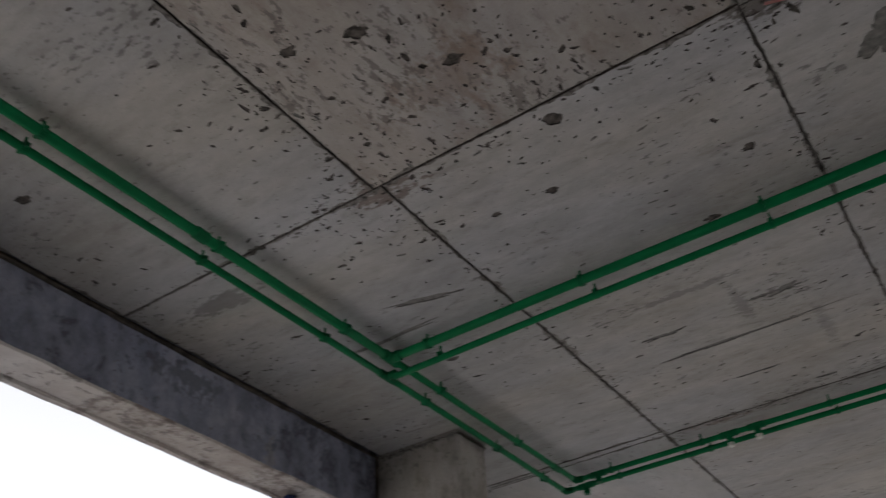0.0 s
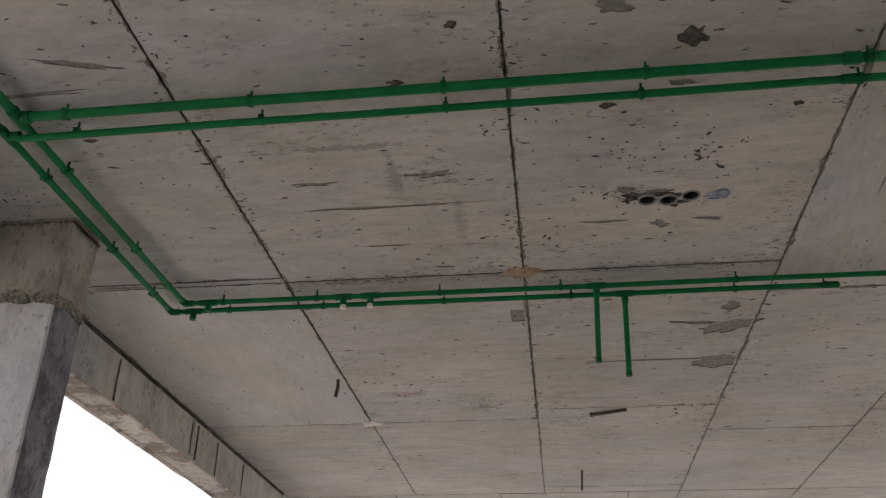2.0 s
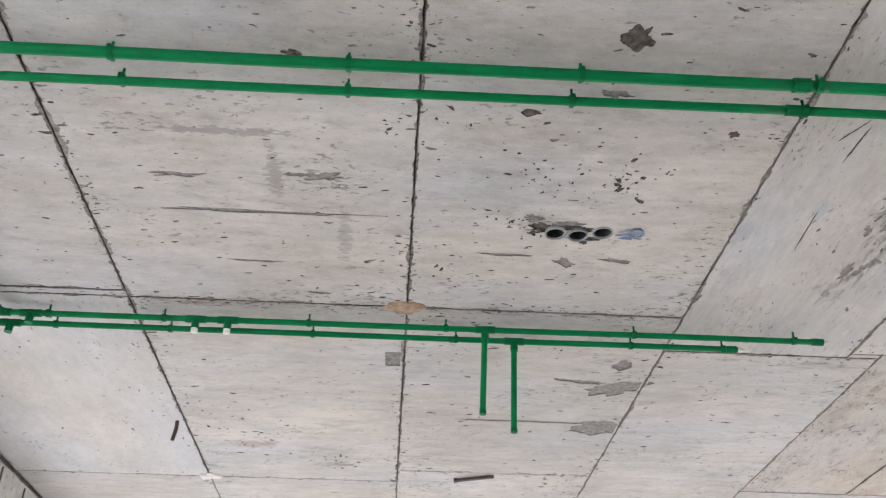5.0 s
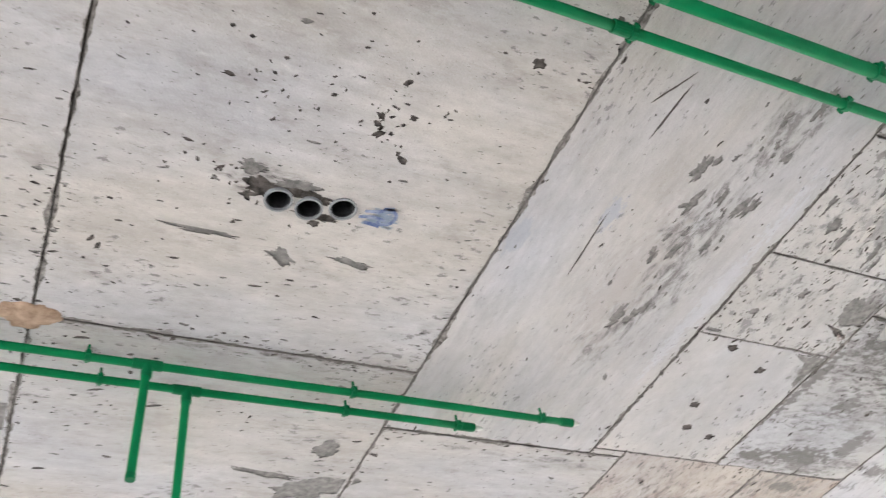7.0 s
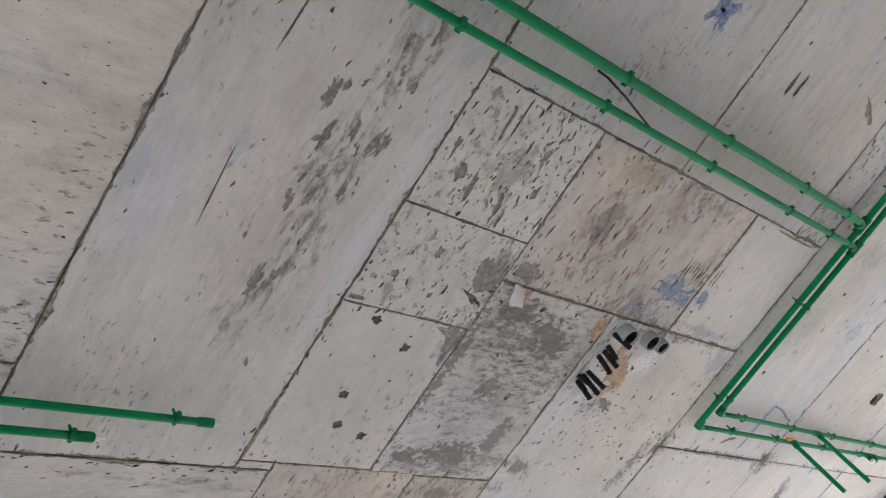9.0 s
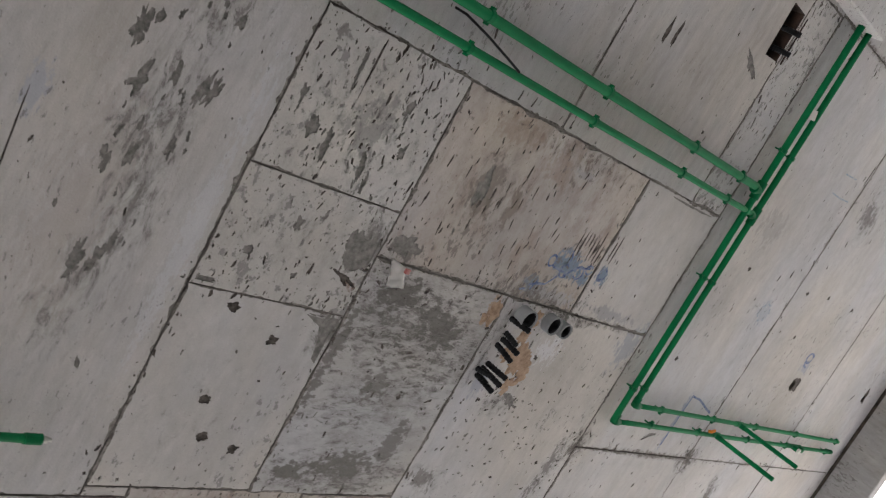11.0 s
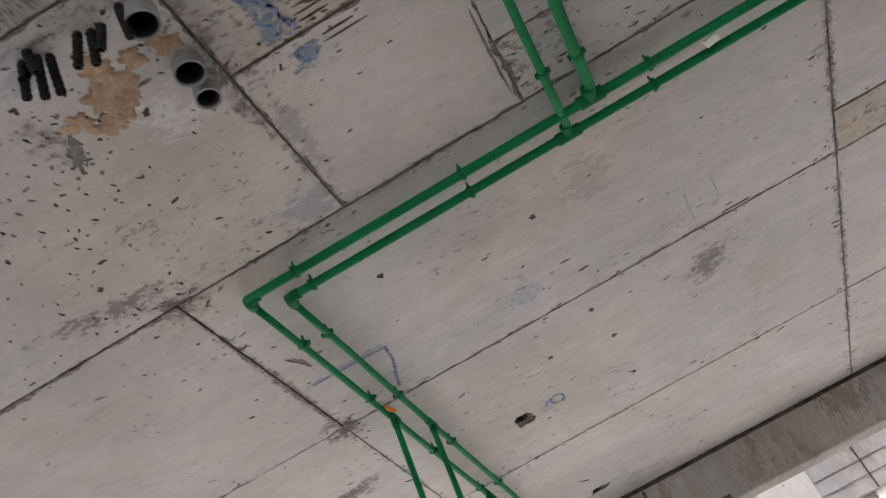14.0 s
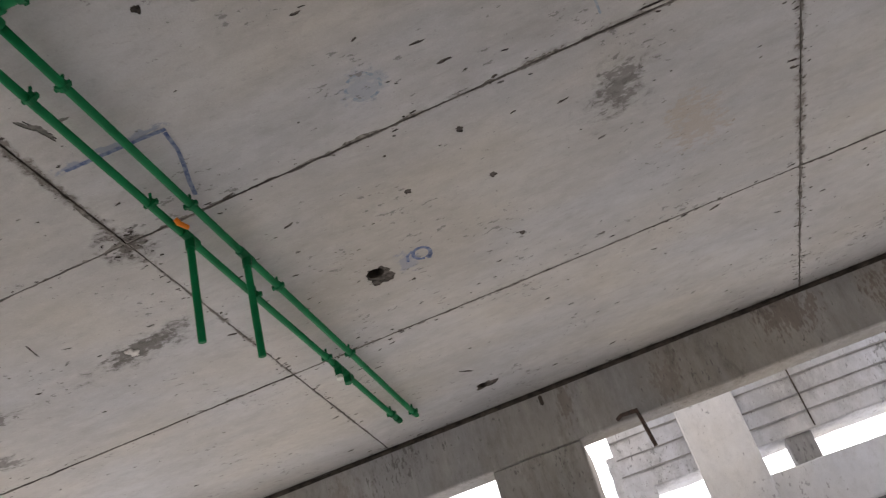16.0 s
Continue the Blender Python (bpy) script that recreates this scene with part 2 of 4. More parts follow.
PEEL_STAIN = ((4.22, -0.50, 0.26, 0.17, 0, (0.125, 0.116, 0.103), 0.43), (4.52, -0.42, 0.20, 0.22, 0, (0.135, 0.126, 0.112), 0.46), (4.30, -0.15, 0.34, 0.22, 0, (0.15, 0.14, 0.125), 0.51),
              (4.36, 0.20, 0.36, 0.10, 0, (0.17, 0.16, 0.143), 0.45), (4.30, 0.9, 0.4, 0.3, 0, (0.22, 0.21, 0.19), 0.50), (4.55, 1.8, 0.25, 0.5, 0, (0.22, 0.21, 0.19), 0.52))
PEEL_X = ((2.15, 0.95, 0.3, 0.25, 0, CEMENT, 0.60), (1.74, -0.68, 0.12, 0.06, 0, (0.15, 0.135, 0.118), 0.47), (0.62, -0.80, 0.5, 0.18, 0, (0.20, 0.19, 0.175), 0.59), (0.35, -2.5, 0.55, 0.25, 0, (0.17, 0.13, 0.10), 0.60),
          (2.25, 0.45, 0.22, 0.1, 0, CEMENT, 0.56), (-0.4, -1.7, 0.5, 0.12, 10, (0.22, 0.205, 0.185), 0.60), (3.2, 0.42, 0.5, 0.06, 0, CEMENT, 0.54), (1.85, 0.02, 0.7, 0.04, 0, (0.22, 0.205, 0.185), 0.52),
          (0.6, 0.03, 0.6, 0.04, 0, (0.22, 0.19, 0.16), 0.52), (0.75, 1.9, 0.3, 0.2, 0, CEMENT, 0.58))
PEEL_PLAIN = ((3.95, -0.42, 0.05, 0.16, 0, (0.20, 0.19, 0.17), 0.44), (5.70, 0.12, 0.07, 0.35, 8, (0.20, 0.19, 0.17), 0.52), (5.84, -0.04, 0.11, 0.10, 0, (0.12, 0.105, 0.088), 0.46), (4.86, 0.20, 0.15, 0.09, 20, (0.18, 0.17, 0.15), 0.52),
              (7.035, -0.03, 0.10, 0.08, 0, (0.085, 0.07, 0.055), 0.42), (7.64, 0.32, 0.08, 0.30, -10, (0.15, 0.14, 0.125), 0.46), (7.68, 1.15, 0.08, 0.24, 10, (0.16, 0.15, 0.135), 0.50), (7.33, -1.76, 0.18, 0.12, 30, (0.17, 0.16, 0.145), 0.50),
              (8.03, 1.33, 0.08, 0.14, 10, (0.17, 0.16, 0.145), 0.50), (3.6, 0.0, 0.25, 0.3, 0, CEMENT, 0.62), (6.4, -0.03, 0.65, 0.022, 0, (0.13, 0.105, 0.082), 0.46), (5.50, -0.685, 0.32, 0.022, 0, (0.16, 0.145, 0.125), 0.46), (5.83, -1.0, 0.02, 0.5, 0, (0.15, 0.13, 0.11), 0.50), (7.03, -1.6, 0.02, 0.6, 0, (0.15, 0.12, 0.095), 0.50), (7.7, -0.03, 0.6, 0.015, 0, (0.17, 0.14, 0.115), 0.50), (8.28, -1.0, 0.015, 1.0, 0, (0.2, 0.165, 0.135), 0.52), (6.4, -2.41, 0.6, 0.022, 0, (0.15, 0.12, 0.095), 0.47), (7.9, -2.41, 1.2, 0.022, 0, (0.16, 0.13, 0.10), 0.48), (5.2, -0.67, 0.16, 0.03, 0, (0.09, 0.08, 0.07), 0.45), (4.77, -0.5, 0.04, 0.2, 0, (0.10, 0.09, 0.08), 0.48), (5.0, -0.62, 0.2, 0.05, 0, (0.13, 0.115, 0.10), 0.48), (5.02, -0.2, 0.12, 0.06, 0, (0.20, 0.19, 0.175), 0.5))
PEEL_WARM = ((4.5, 0.92, 0.4, 0.3, 0, (0.14, 0.11, 0.088), 0.47), (4.42, 0.38, 0.22, 0.10, 0, (0.20, 0.185, 0.165), 0.47), (3.85, 0.6, 0.35, 0.3, 0, (0.20, 0.175, 0.15), 0.52), (4.33, -1.02, 0.20, 0.18, 0, (0.22, 0.185, 0.155), 0.50), (4.85, -0.72, 0.25, 0.05, 0, (0.17, 0.15, 0.13), 0.47), (4.75, -1.3, 0.5, 0.06, 0, (0.18, 0.14, 0.11), 0.52), (0.45, -2.6, 0.5, 0.25, 0, (0.16, 0.11, 0.085), 0.61))
PEEL_SPALL = ((3.68, -1.08, 0.34, 0.28, 0, (0.24, 0.235, 0.22), 0.535), (3.95, -0.70, 0.07, 0.11, 0, (0.22, 0.21, 0.195), 0.44), (3.6, -0.66, 0.3, 0.2, 0, (0.25, 0.24, 0.22), 0.58))
SPOTS_EAST = tuple((9.48, y, 6, ry, 0, (0.15, 0.105, 0.08), k * 0.7, z, rz) for y, ry, k, z, rz in ((-2.3, 0.25, 0.8, 3.5, 0.2), (-3.0, 0.4, 0.8, 3.45, 0.2), (-1.6, 0.12, 0.5, 3.4, 0.2), (-1.05, 0.06, 0.6, 3.5, 0.2), (0.3, 0.2, 0.4, 3.4, 0.2)))
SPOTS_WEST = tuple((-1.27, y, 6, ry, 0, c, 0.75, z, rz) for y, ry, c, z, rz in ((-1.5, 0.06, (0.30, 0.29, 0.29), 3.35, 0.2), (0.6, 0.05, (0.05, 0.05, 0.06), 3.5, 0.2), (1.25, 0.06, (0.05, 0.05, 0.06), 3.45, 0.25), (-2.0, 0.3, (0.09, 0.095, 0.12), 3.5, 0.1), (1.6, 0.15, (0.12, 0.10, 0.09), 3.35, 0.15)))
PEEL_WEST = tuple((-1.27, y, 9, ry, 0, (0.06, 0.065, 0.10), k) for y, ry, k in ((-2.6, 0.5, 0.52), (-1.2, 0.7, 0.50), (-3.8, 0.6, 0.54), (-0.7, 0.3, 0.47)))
CON = {
    "x": concrete("concrete_grain_across", (0.54, 0.522, 0.50), (0.345, 0.328, 0.305), (0.19, 0.16, 0.132), (1, 5, 1), 0.55, 0.7, 0.0, 0.0, SPOTS_X, (0.55, 0.72), PEEL_X, (1.3, 4.2, 1)),
    "y": concrete("concrete_grain_along", (0.53, 0.515, 0.50), (0.37, 0.357, 0.34), (0.25, 0.23, 0.21), (9, 1, 1), 0.42, 0.25, 2.0, 0.0, SPOTS_Y, (0.55, 0.72), PEEL_Y, (3.8, 1.4, 1)),
    "plain": concrete("concrete_smooth", (0.55, 0.537, 0.52), (0.40, 0.388, 0.37), (0.29, 0.27, 0.248), (4, 1, 1), 0.34, 0.2, 6.0, -0.2, SPOTS_PLAIN, (0.55, 0.72), PEEL_PLAIN, (2.2, 1.6, 1)),
    "spall": concrete("concrete_spalled", (0.53, 0.52, 0.50), (0.42, 0.41, 0.39), (0.20, 0.19, 0.175), (2, 1, 1), 0.45, 1.0, 8.0, 0.45, SPOTS_SPALL, (0.55, 0.72), PEEL_SPALL, (2.6, 1.7, 1)),
    "warm": concrete("concrete_rust_tinted", (0.505, 0.468, 0.428), (0.355, 0.315, 0.278), (0.235, 0.165, 0.12), (4, 1, 1), 0.6, 0.8, 11.0, 0.3, SPOTS_WARM, (0.50, 0.66), PEEL_WARM, (3, 1.5, 1)),
    "stain": concrete("concrete_damp_stained", (0.53, 0.517, 0.497), (0.36, 0.348, 0.33), (0.17, 0.16, 0.143), (1, 2.2, 1), 0.55, 0.7, 15.0, 0.4, SPOTS_STAIN, (0.50, 0.64), PEEL_STAIN, (1.7, 4.2, 1)),
    "board": concrete("concrete_board_marked", (0.34, 0.335, 0.33), (0.19, 0.188, 0.19), (0.085, 0.083, 0.085), (9, 9, 1), 0.6, 0.2, 21.0, -0.1),
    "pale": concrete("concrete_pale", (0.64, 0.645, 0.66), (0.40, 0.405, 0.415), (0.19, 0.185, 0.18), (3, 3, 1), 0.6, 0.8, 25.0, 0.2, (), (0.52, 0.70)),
    "mid": concrete("concrete_grey_beam", (0.43, 0.425, 0.415), (0.26, 0.255, 0.248), (0.10, 0.097, 0.092), (3, 3, 1), 0.6, 0.7, 51.0, 0.2, (), (0.50, 0.68)),
    # daylight on the outer fin and sill, put into a lighter concrete colour
    "bright": concrete("concrete_daylit", (0.72, 0.725, 0.74), (0.55, 0.555, 0.565), (0.36, 0.355, 0.35), (2, 2, 1), 0.5, 0.3, 55.0, 0.0),
    "west": concrete("concrete_blue_grey_beam_and_column_shade", (0.345, 0.36, 0.43), (0.165, 0.175, 0.23), (0.066, 0.071, 0.10), (2, 2, 1), 0.6, 0.9, 31.0, 0.3, SPOTS_WEST, (0.46, 0.66), PEEL_WEST, (1, 1, 0.7)),
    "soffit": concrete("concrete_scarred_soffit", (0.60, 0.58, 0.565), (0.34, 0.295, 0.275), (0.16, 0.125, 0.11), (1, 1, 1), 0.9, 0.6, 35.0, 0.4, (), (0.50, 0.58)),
    "head": concrete("concrete_brown_column_head", (0.40, 0.375, 0.345), (0.24, 0.22, 0.20), (0.10, 0.088, 0.075), (4, 4, 1), 0.7, 0.9, 45.0, 0.35, (), (0.50, 0.66)),
    "east": concrete("concrete_weathered_beam", (0.40, 0.385, 0.365), (0.24, 0.225, 0.21), (0.10, 0.085, 0.075), (7, 7, 1), 0.65, 0.3, 41.0, 0.0, SPOTS_EAST),
}
EDGE = grimy("joint_edge_dirt", (0.075, 0.065, 0.055), (0.31, 0.29, 0.262), 45)
# joint dirt; also painted shade in the sockets and the beam-top grooves
JOINT = grimy("joint_grime_and_shade", (0.022, 0.017, 0.013), (0.10, 0.082, 0.066), 18)
JOINT_PALE = grimy("joint_filled_with_slurry", (0.035, 0.029, 0.024), (0.25, 0.232, 0.208), 4.5)
PIT = grimy("pit_concrete", (0.026, 0.021, 0.017), (0.15, 0.13, 0.112), 45)
CRUMB = grimy("crumbled_mortar", (0.06, 0.054, 0.047), (0.30, 0.285, 0.262), 55)
SCAB = grimy("exposed_grey_cement", (0.13, 0.125, 0.115), (0.27, 0.258, 0.235), 38)
CLAY = grimy("orange_clay", (0.25, 0.165, 0.105), (0.47, 0.335, 0.23), 26)
MORTAR = grimy("white_mortar", (0.55, 0.53, 0.50), (0.68, 0.66, 0.62), 25)
RUSTY = grimy("rusty_brown", (0.018, 0.012, 0.009), (0.075, 0.045, 0.032), 18)
CHALK = grimy("blue_chalk", (0.05, 0.085, 0.22), (0.27, 0.31, 0.39), 40, 0.9, 0.1)
FADED = grimy("faded_blue_chalk", (0.20, 0.27, 0.35), (0.42, 0.43, 0.44), 55, 0.9, 0.1)
REDC = grimy("red_chalk", (0.40, 0.09, 0.09), (0.45, 0.27, 0.24), 45, 0.9, 0.1)
FLOORC = grimy("floor_screed", (0.11, 0.108, 0.106), (0.165, 0.162, 0.158), 3)
GROUND = grimy("dusty_ground", (0.40, 0.395, 0.386), (0.50, 0.494, 0.484), 0.5)


def plastic(name, col, rough=0.38, vary=0.25):
    m, nt, bs = mat(name)
    co = nt.nodes.new("ShaderNodeTexCoord").outputs["Object"]
    n = noise_at(nt, co, (1, 1, 1), 9, 5, 0.6)
    dust = noise_at(nt, co, (1, 1, 1), 60, 4, 0.6, 3)
    c = mixc(nt, ramp(nt, n, 0.3, 0.7), col, tuple(v * (1 - vary) for v in col))
    c = mixc(nt, mul(nt, ramp(nt, dust, 0.62, 0.78), 0.03), c, (0.35, 0.36, 0.33))
    nt.links.new(c, bs.inputs["Base Color"])
    bs.inputs["Roughness"].default_value = rough
    bs.inputs["Specular IOR Level"].default_value = 0.1
    return m


GREEN = plastic("green_pipe_plastic", (0.0, 0.165, 0.054), 0.55)
FITTING = plastic("green_fitting_plastic", (0.0, 0.125, 0.042), 0.5)
WHITE = plastic("white_plastic", (0.66, 0.66, 0.60), 0.45, 0.12)
SHEET = plastic("white_sheet", (0.88, 0.86, 0.83), 0.5, 0.05)
# near-black colour that paints the shade inside the sleeves
BORE_SHADE = grimy("bore_shade_colour", (0.012, 0.012, 0.013), (0.04, 0.04, 0.043), 30)
GREYPVC = plastic("grey_sleeve_plastic", (0.25, 0.26, 0.265), 0.5)
BLACK = plastic("black_conduit_plastic", (0.012, 0.012, 0.013), 0.45)
ORANGE = plastic("orange_plastic", (0.75, 0.22, 0.02), 0.5, 0.1)
STEEL = grimy("rusty_steel_bar", (0.03, 0.022, 0.018), (0.09, 0.05, 0.035), 60, 0.7)

# ---------------------------------------------------------------- builders
def mesh_of(name, verts, faces, mats, index=None, smooth=False):
    me = bpy.data.meshes.new(name)
    me.from_pydata(verts, [], faces)
    for m in mats:
        me.materials.append(m)
    if index is not None:
        me.polygons.foreach_set("material_index", index)
    if smooth:
        me.polygons.foreach_set("use_smooth", [True] * len(me.polygons))
    me.update()
    return me


def part(name, bm, material, parent, label="", smooth=False):
    me = bpy.data.meshes.new(name)
    bm.to_mesh(me)
    bm.free()
    me.materials.append(material)
    if smooth:
        me.polygons.foreach_set("use_smooth", [True] * len(me.polygons))
    ob = new(name, me)
    ob.parent = parent
    return tagged(ob, label) if label else ob


def rough_box(x0, x1, y0, y1, z0, z1, step=0.12, jag=0.006, seed=0):
    """A cast block: subdivided faces with slightly uneven arrises."""
    bm = bmesh.new()
    bmesh.ops.create_cube(bm, size=1, matrix=Matrix.Translation(((x0 + x1) / 2, (y0 + y1) / 2, (z0 + z1) / 2)) @ Matrix.Diagonal((x1 - x0, y1 - y0, z1 - z0, 1)))
    for axis in range(3):
        n = min(60, int((x1 - x0, y1 - y0, z1 - z0)[axis] / step))
        lo = (x0, y0, z0)[axis]
        size = (x1 - x0, y1 - y0, z1 - z0)[axis]
        for k in range(1, n + 1):
            co = [0, 0, 0]
            no = [0, 0, 0]
            co[axis], no[axis] = lo + size * k / (n + 1), 1
            bmesh.ops.bisect_plane(bm, geom=bm.verts[:] + bm.edges[:] + bm.faces[:], plane_co=co, plane_no=no)
    edge = [e for e in bm.edges if len(e.link_faces) == 2 and e.calc_face_angle(0) > 1]
    bmesh.ops.bevel(bm, geom=edge, offset=0.008, segments=1, affect="EDGES")
    for v in bm.verts:
        d = noise.noise_vector(v.co * 7 + Vector((seed, 0, 0))) + 0.6 * noise.noise_vector(v.co * 23)
        v.co += d * jag
    return bm


def tube(points, r, seg=14, bore=0.0, caps=True, ribs=0.0):
    """A round tube along a path of points; with a bore it is hollow."""
    bm = bmesh.new()
    pts = [Vector(p) for p in points]
    rings = []
    for k, p in enumerate(pts):
        a = (pts[k] - pts[k - 1]).normalized() if k else (pts[1] - pts[0]).normalized()
        b = (pts[k + 1] - pts[k]).normalized() if k + 1 < len(pts) else a
        t = (a + b).normalized()
        u = t.cross(Vector((0.13, 0.37, 0.92) if abs(t.z) < 0.9 else (1, 0.2, 0))).normalized()
        w = t.cross(u)
        s = 1 / max(0.5, a.dot(t))
        ring = []
        for q in ((r + ribs * (k % 2), bore) if bore else (r,)):
            ring.append([bm.verts.new(p + (u * math.cos(6.28318 * i / seg) + w * math.sin(6.28318 * i / seg)) * q * s) for i in range(seg)])
        rings.append(ring)
    for k in range(len(rings) - 1):
        for layer in range(len(rings[0])):
            A, B = rings[k][layer], rings[k + 1][layer]
            for i in range(seg):
                q = (A[i], A[(i + 1) % seg], B[(i + 1) % seg], B[i])
                bm.faces.new(q if not layer else q[::-1])
    for end in (rings[0], rings[-1]):
        if bore:
            for i in range(seg):
                bm.faces.new((end[0][i], end[0][(i + 1) % seg], end[1][(i + 1) % seg], end[1][i]))
        elif caps:
            bm.faces.new(end[0])
    bmesh.ops.recalc_face_normals(bm, faces=bm.faces)
    return bm


def joined(*bms):
    out = bms[0]
    for b in bms[1:]:
        me = bpy.data.meshes.new("tmp")
        b.to_mesh(me)
        out.from_mesh(me)
        b.free()
        bpy.data.meshes.remove(me)
    return out

# ---------------------------------------------------------------- ceiling
TOP = 3.6
PANELS = []   # x0, x1, y0, y1, kind, half gap
MARKS = []    # kind, depth, outline


def panel(x0, x1, y0, y1, kind="plain", g=0.0045):
    PANELS.append((x0, x1, y0, y1, kind, g))


def blob(cx, cy, rx, ry, turn=0, rag=0.3, n=26):
    """A closed ragged outline, rough at several scales."""
    s = random.uniform(0, 90)
    c, d = math.cos(radians(turn)), math.sin(radians(turn))
    out = []
    for k in range(n):
        a = 6.28318 * k / n
        e = Vector((math.cos(a) + s, math.sin(a), s * 0.7))
        q = 1 + rag * (1.1 * noise.noise(e * 1.1) + 0.8 * noise.noise(e * 2.3) + 0.4 * noise.noise(e * 5.5) + 0.22 * noise.noise(e * 13))
        q = max(q, 0.3)
        x, y = rx * q * math.cos(a), ry * q * math.sin(a)
        out.append((cx + c * x - d * y, cy + d * x + c * y))
    return out


def mark(kind, cx, cy, rx, ry, turn=0, rag=0.5, depth=0.004, n=26):
    n = max(n, 64) if max(rx, ry) > 0.04 else n
    MARKS.append((kind, depth, blob(cx, cy, rx, ry, turn, rag, n)))


# bays beside the open west edge
panel(-1.247, -0.03, -4.75, -2.37, "x", 0.007)
panel(-1.247, 0, -2.37, -0.05, "x", 0.0075)
panel(-1.247, 0, -0.05, 0.0, "x", 0.003)
panel(-1.247, 0, 0.0, 2.35, "plain", 0.0067)
panel(-1.247, 0, 2.35, 4.58, "x", 0.003)
panel(-0.03, 1.22, -4.75, -2.37, "warm", 0.007)
panel(0, 1.22, -2.37, 0, "x", 0.0067)
panel(0, 1.22, 0, 2.35, "x", 0.0067)
panel(0, 1.22, 2.35, 4.58, "x", 0.004)
panel(1.22, 2.46, -4.75, -2.36, "x", 0.006)
panel(1.22, 2.46, -2.36, 0, "x", 0.005)
panel(1.22, 2.46, 0, 2.13, "x", 0.005)
panel(1.22, 2.46, 2.13, 4.36, "x", 0.005)
panel(1.22, 2.46, 4.36, 4.58, "x", 0.003)
for x0, x1 in ((-1.247, -0.2), (-0.2, 0.8), (0.8, 2), (2, 2.46), (2.46, 3.519), (3.519, 4.73), (4.73, 5.825)):
    panel(x0, x1, 4.58, 5.3, "x", 0.003)
    panel(x0, x1, 5.3, 7.6, "x", 0.003)
# middle strip and the patched bays
panel(2.46, 3.362, -4.75, -2.4, "y")
panel(2.46, 3.362, -2.4, 0.33, "y", 0.006)
panel(2.46, 3.519, 0.33, 2.71, "x", 0.005)
panel(2.46, 3.519, 2.71, 4.58, "x", 0.004)
panel(3.362, 3.985, -1.36, -0.86, "spall", 0.003)
panel(3.362, 3.985, -0.86, -0.45, "spall", 0.003)
panel(3.362, 3.985, -0.45, 0.29, "plain", 0.0035)
panel(3.985, 5.163, -1.36, -0.69, "warm", 0.006)
panel(5.163, 5.825, -1.36, -0.69, "plain", 0.005)
panel(3.985, 4.73, -0.69, 0.30, "stain", 0.0055)
panel(4.73, 5.825, -0.69, 0.778, "plain", 0.005)
panel(3.362, 3.519, 0.29, 0.33, "x")
panel(3.519, 4.247, 0.29, 2.34, "warm", 0.005)
panel(4.247, 4.73, 0.30, 0.69, "warm", 0.004)
panel(4.247, 4.73, 0.69, 2.34, "warm", 0.005)
panel(3.519, 4.73, 2.34, 4.58, "x", 0.004)
panel(4.73, 5.825, 0.778, 0.905, "plain", 0.007)
panel(4.73, 5.825, 0.905, 2.34, "plain", 0.007)
panel(4.73, 5.825, 2.34, 4.58, "x", 0.004)
panel(3.362, 4.498, -2.4, -1.36, "y", 0.004)
panel(4.498, 5.544, -2.4, -1.36, "y", 0.003)
panel(5.544, 5.825, -2.4, -1.36, "spall", 0.005)
panel(3.362, 4.498, -4.75, -2.4, "y")
panel(4.498, 5.825, -4.75, -2.4, "y")
# bays towards the east beam
panel(5.825, 7.035, -2.41, -0.03, "plain", 0.005)
panel(5.825, 6.765, -4.75, -2.41, "plain", 0.006)
panel(6.765, 7.035, -4.75, -2.41, "warm", 0.004)
panel(5.825, 7.035, -0.03, 2.3, "plain", 0.0067)
panel(5.825, 7.035, 2.3, 4.6, "x")
for x0, x1 in ((7.035, 8.281), (8.281, 9.442)):
    panel(x0, x1, -4.75, -2.41, "plain", 0.004)
    panel(x0, x1, -2.41, -0.03, "plain", 0.003)
    panel(x0, x1, -0.03, 2.3, "plain", 0.003)
    panel(x0, x1, 2.3, 4.6, "plain", 0.003)
for x0, x1 in ((-1.247, 0), (0, 1.22), (1.22, 2.46), (2.46, 3.362), (3.362, 5.825), (5.825, 7.035), (7.035, 9.473)):
    panel(x0, x1, -7.0, -4.75, "x")
panel(5.825, 9.473, 4.6, 7.6, "x")

# named blemishes
MARKS.append(("scab", 0.004, [(1.125, 0.45), (1.213, 0.447), (1.213, 0.60), (1.128, 0.603)]))
mark("scab", 2.31, 0.79, 0.15, 0.085, -12, 0.5)
mark("scab", 2.3, 0.51, 0.045, 0.045)
mark("scab", 2.33, 1.31, 0.15, 0.10, 0, 0.4)
mark("scab", 1.95, 1.25, 0.34, 0.013, 0, 0.5)
mark("scab", 2.12, 0.70, 0.14, 0.016, 10, 0.6)
mark("scab", 0.62, -0.69, 0.36, 0.010, 0, 0.7)
mark("scab", 0.9, -0.925, 0.07, 0.02, -10, 0.6)
mark("scab", 0.36, -0.90, 0.09, 0.012, 0, 0.8)
mark("scab", 0.81, -0.93, 0.06, 0.01, 0, 0.7)
mark("pit", 1.585, -1.312, 0.028, 0.016)
mark("pit", 2.272, -1.256, 0.018, 0.016)
mark("pit", 0.444, -2.005, 0.022, 0.016)
mark("pit", 0.228, -2.014, 0.018, 0.014)
mark("pit", 1.055, -1.80, 0.020, 0.014)
mark("pit", 1.21, -2.14, 0.025, 0.03)
mark("scab", 1.53, -2.02, 0.055, 0.075, 30, 0.55)
mark("scab", 1.585, -1.83, 0.06, 0.03, 10, 0.5)
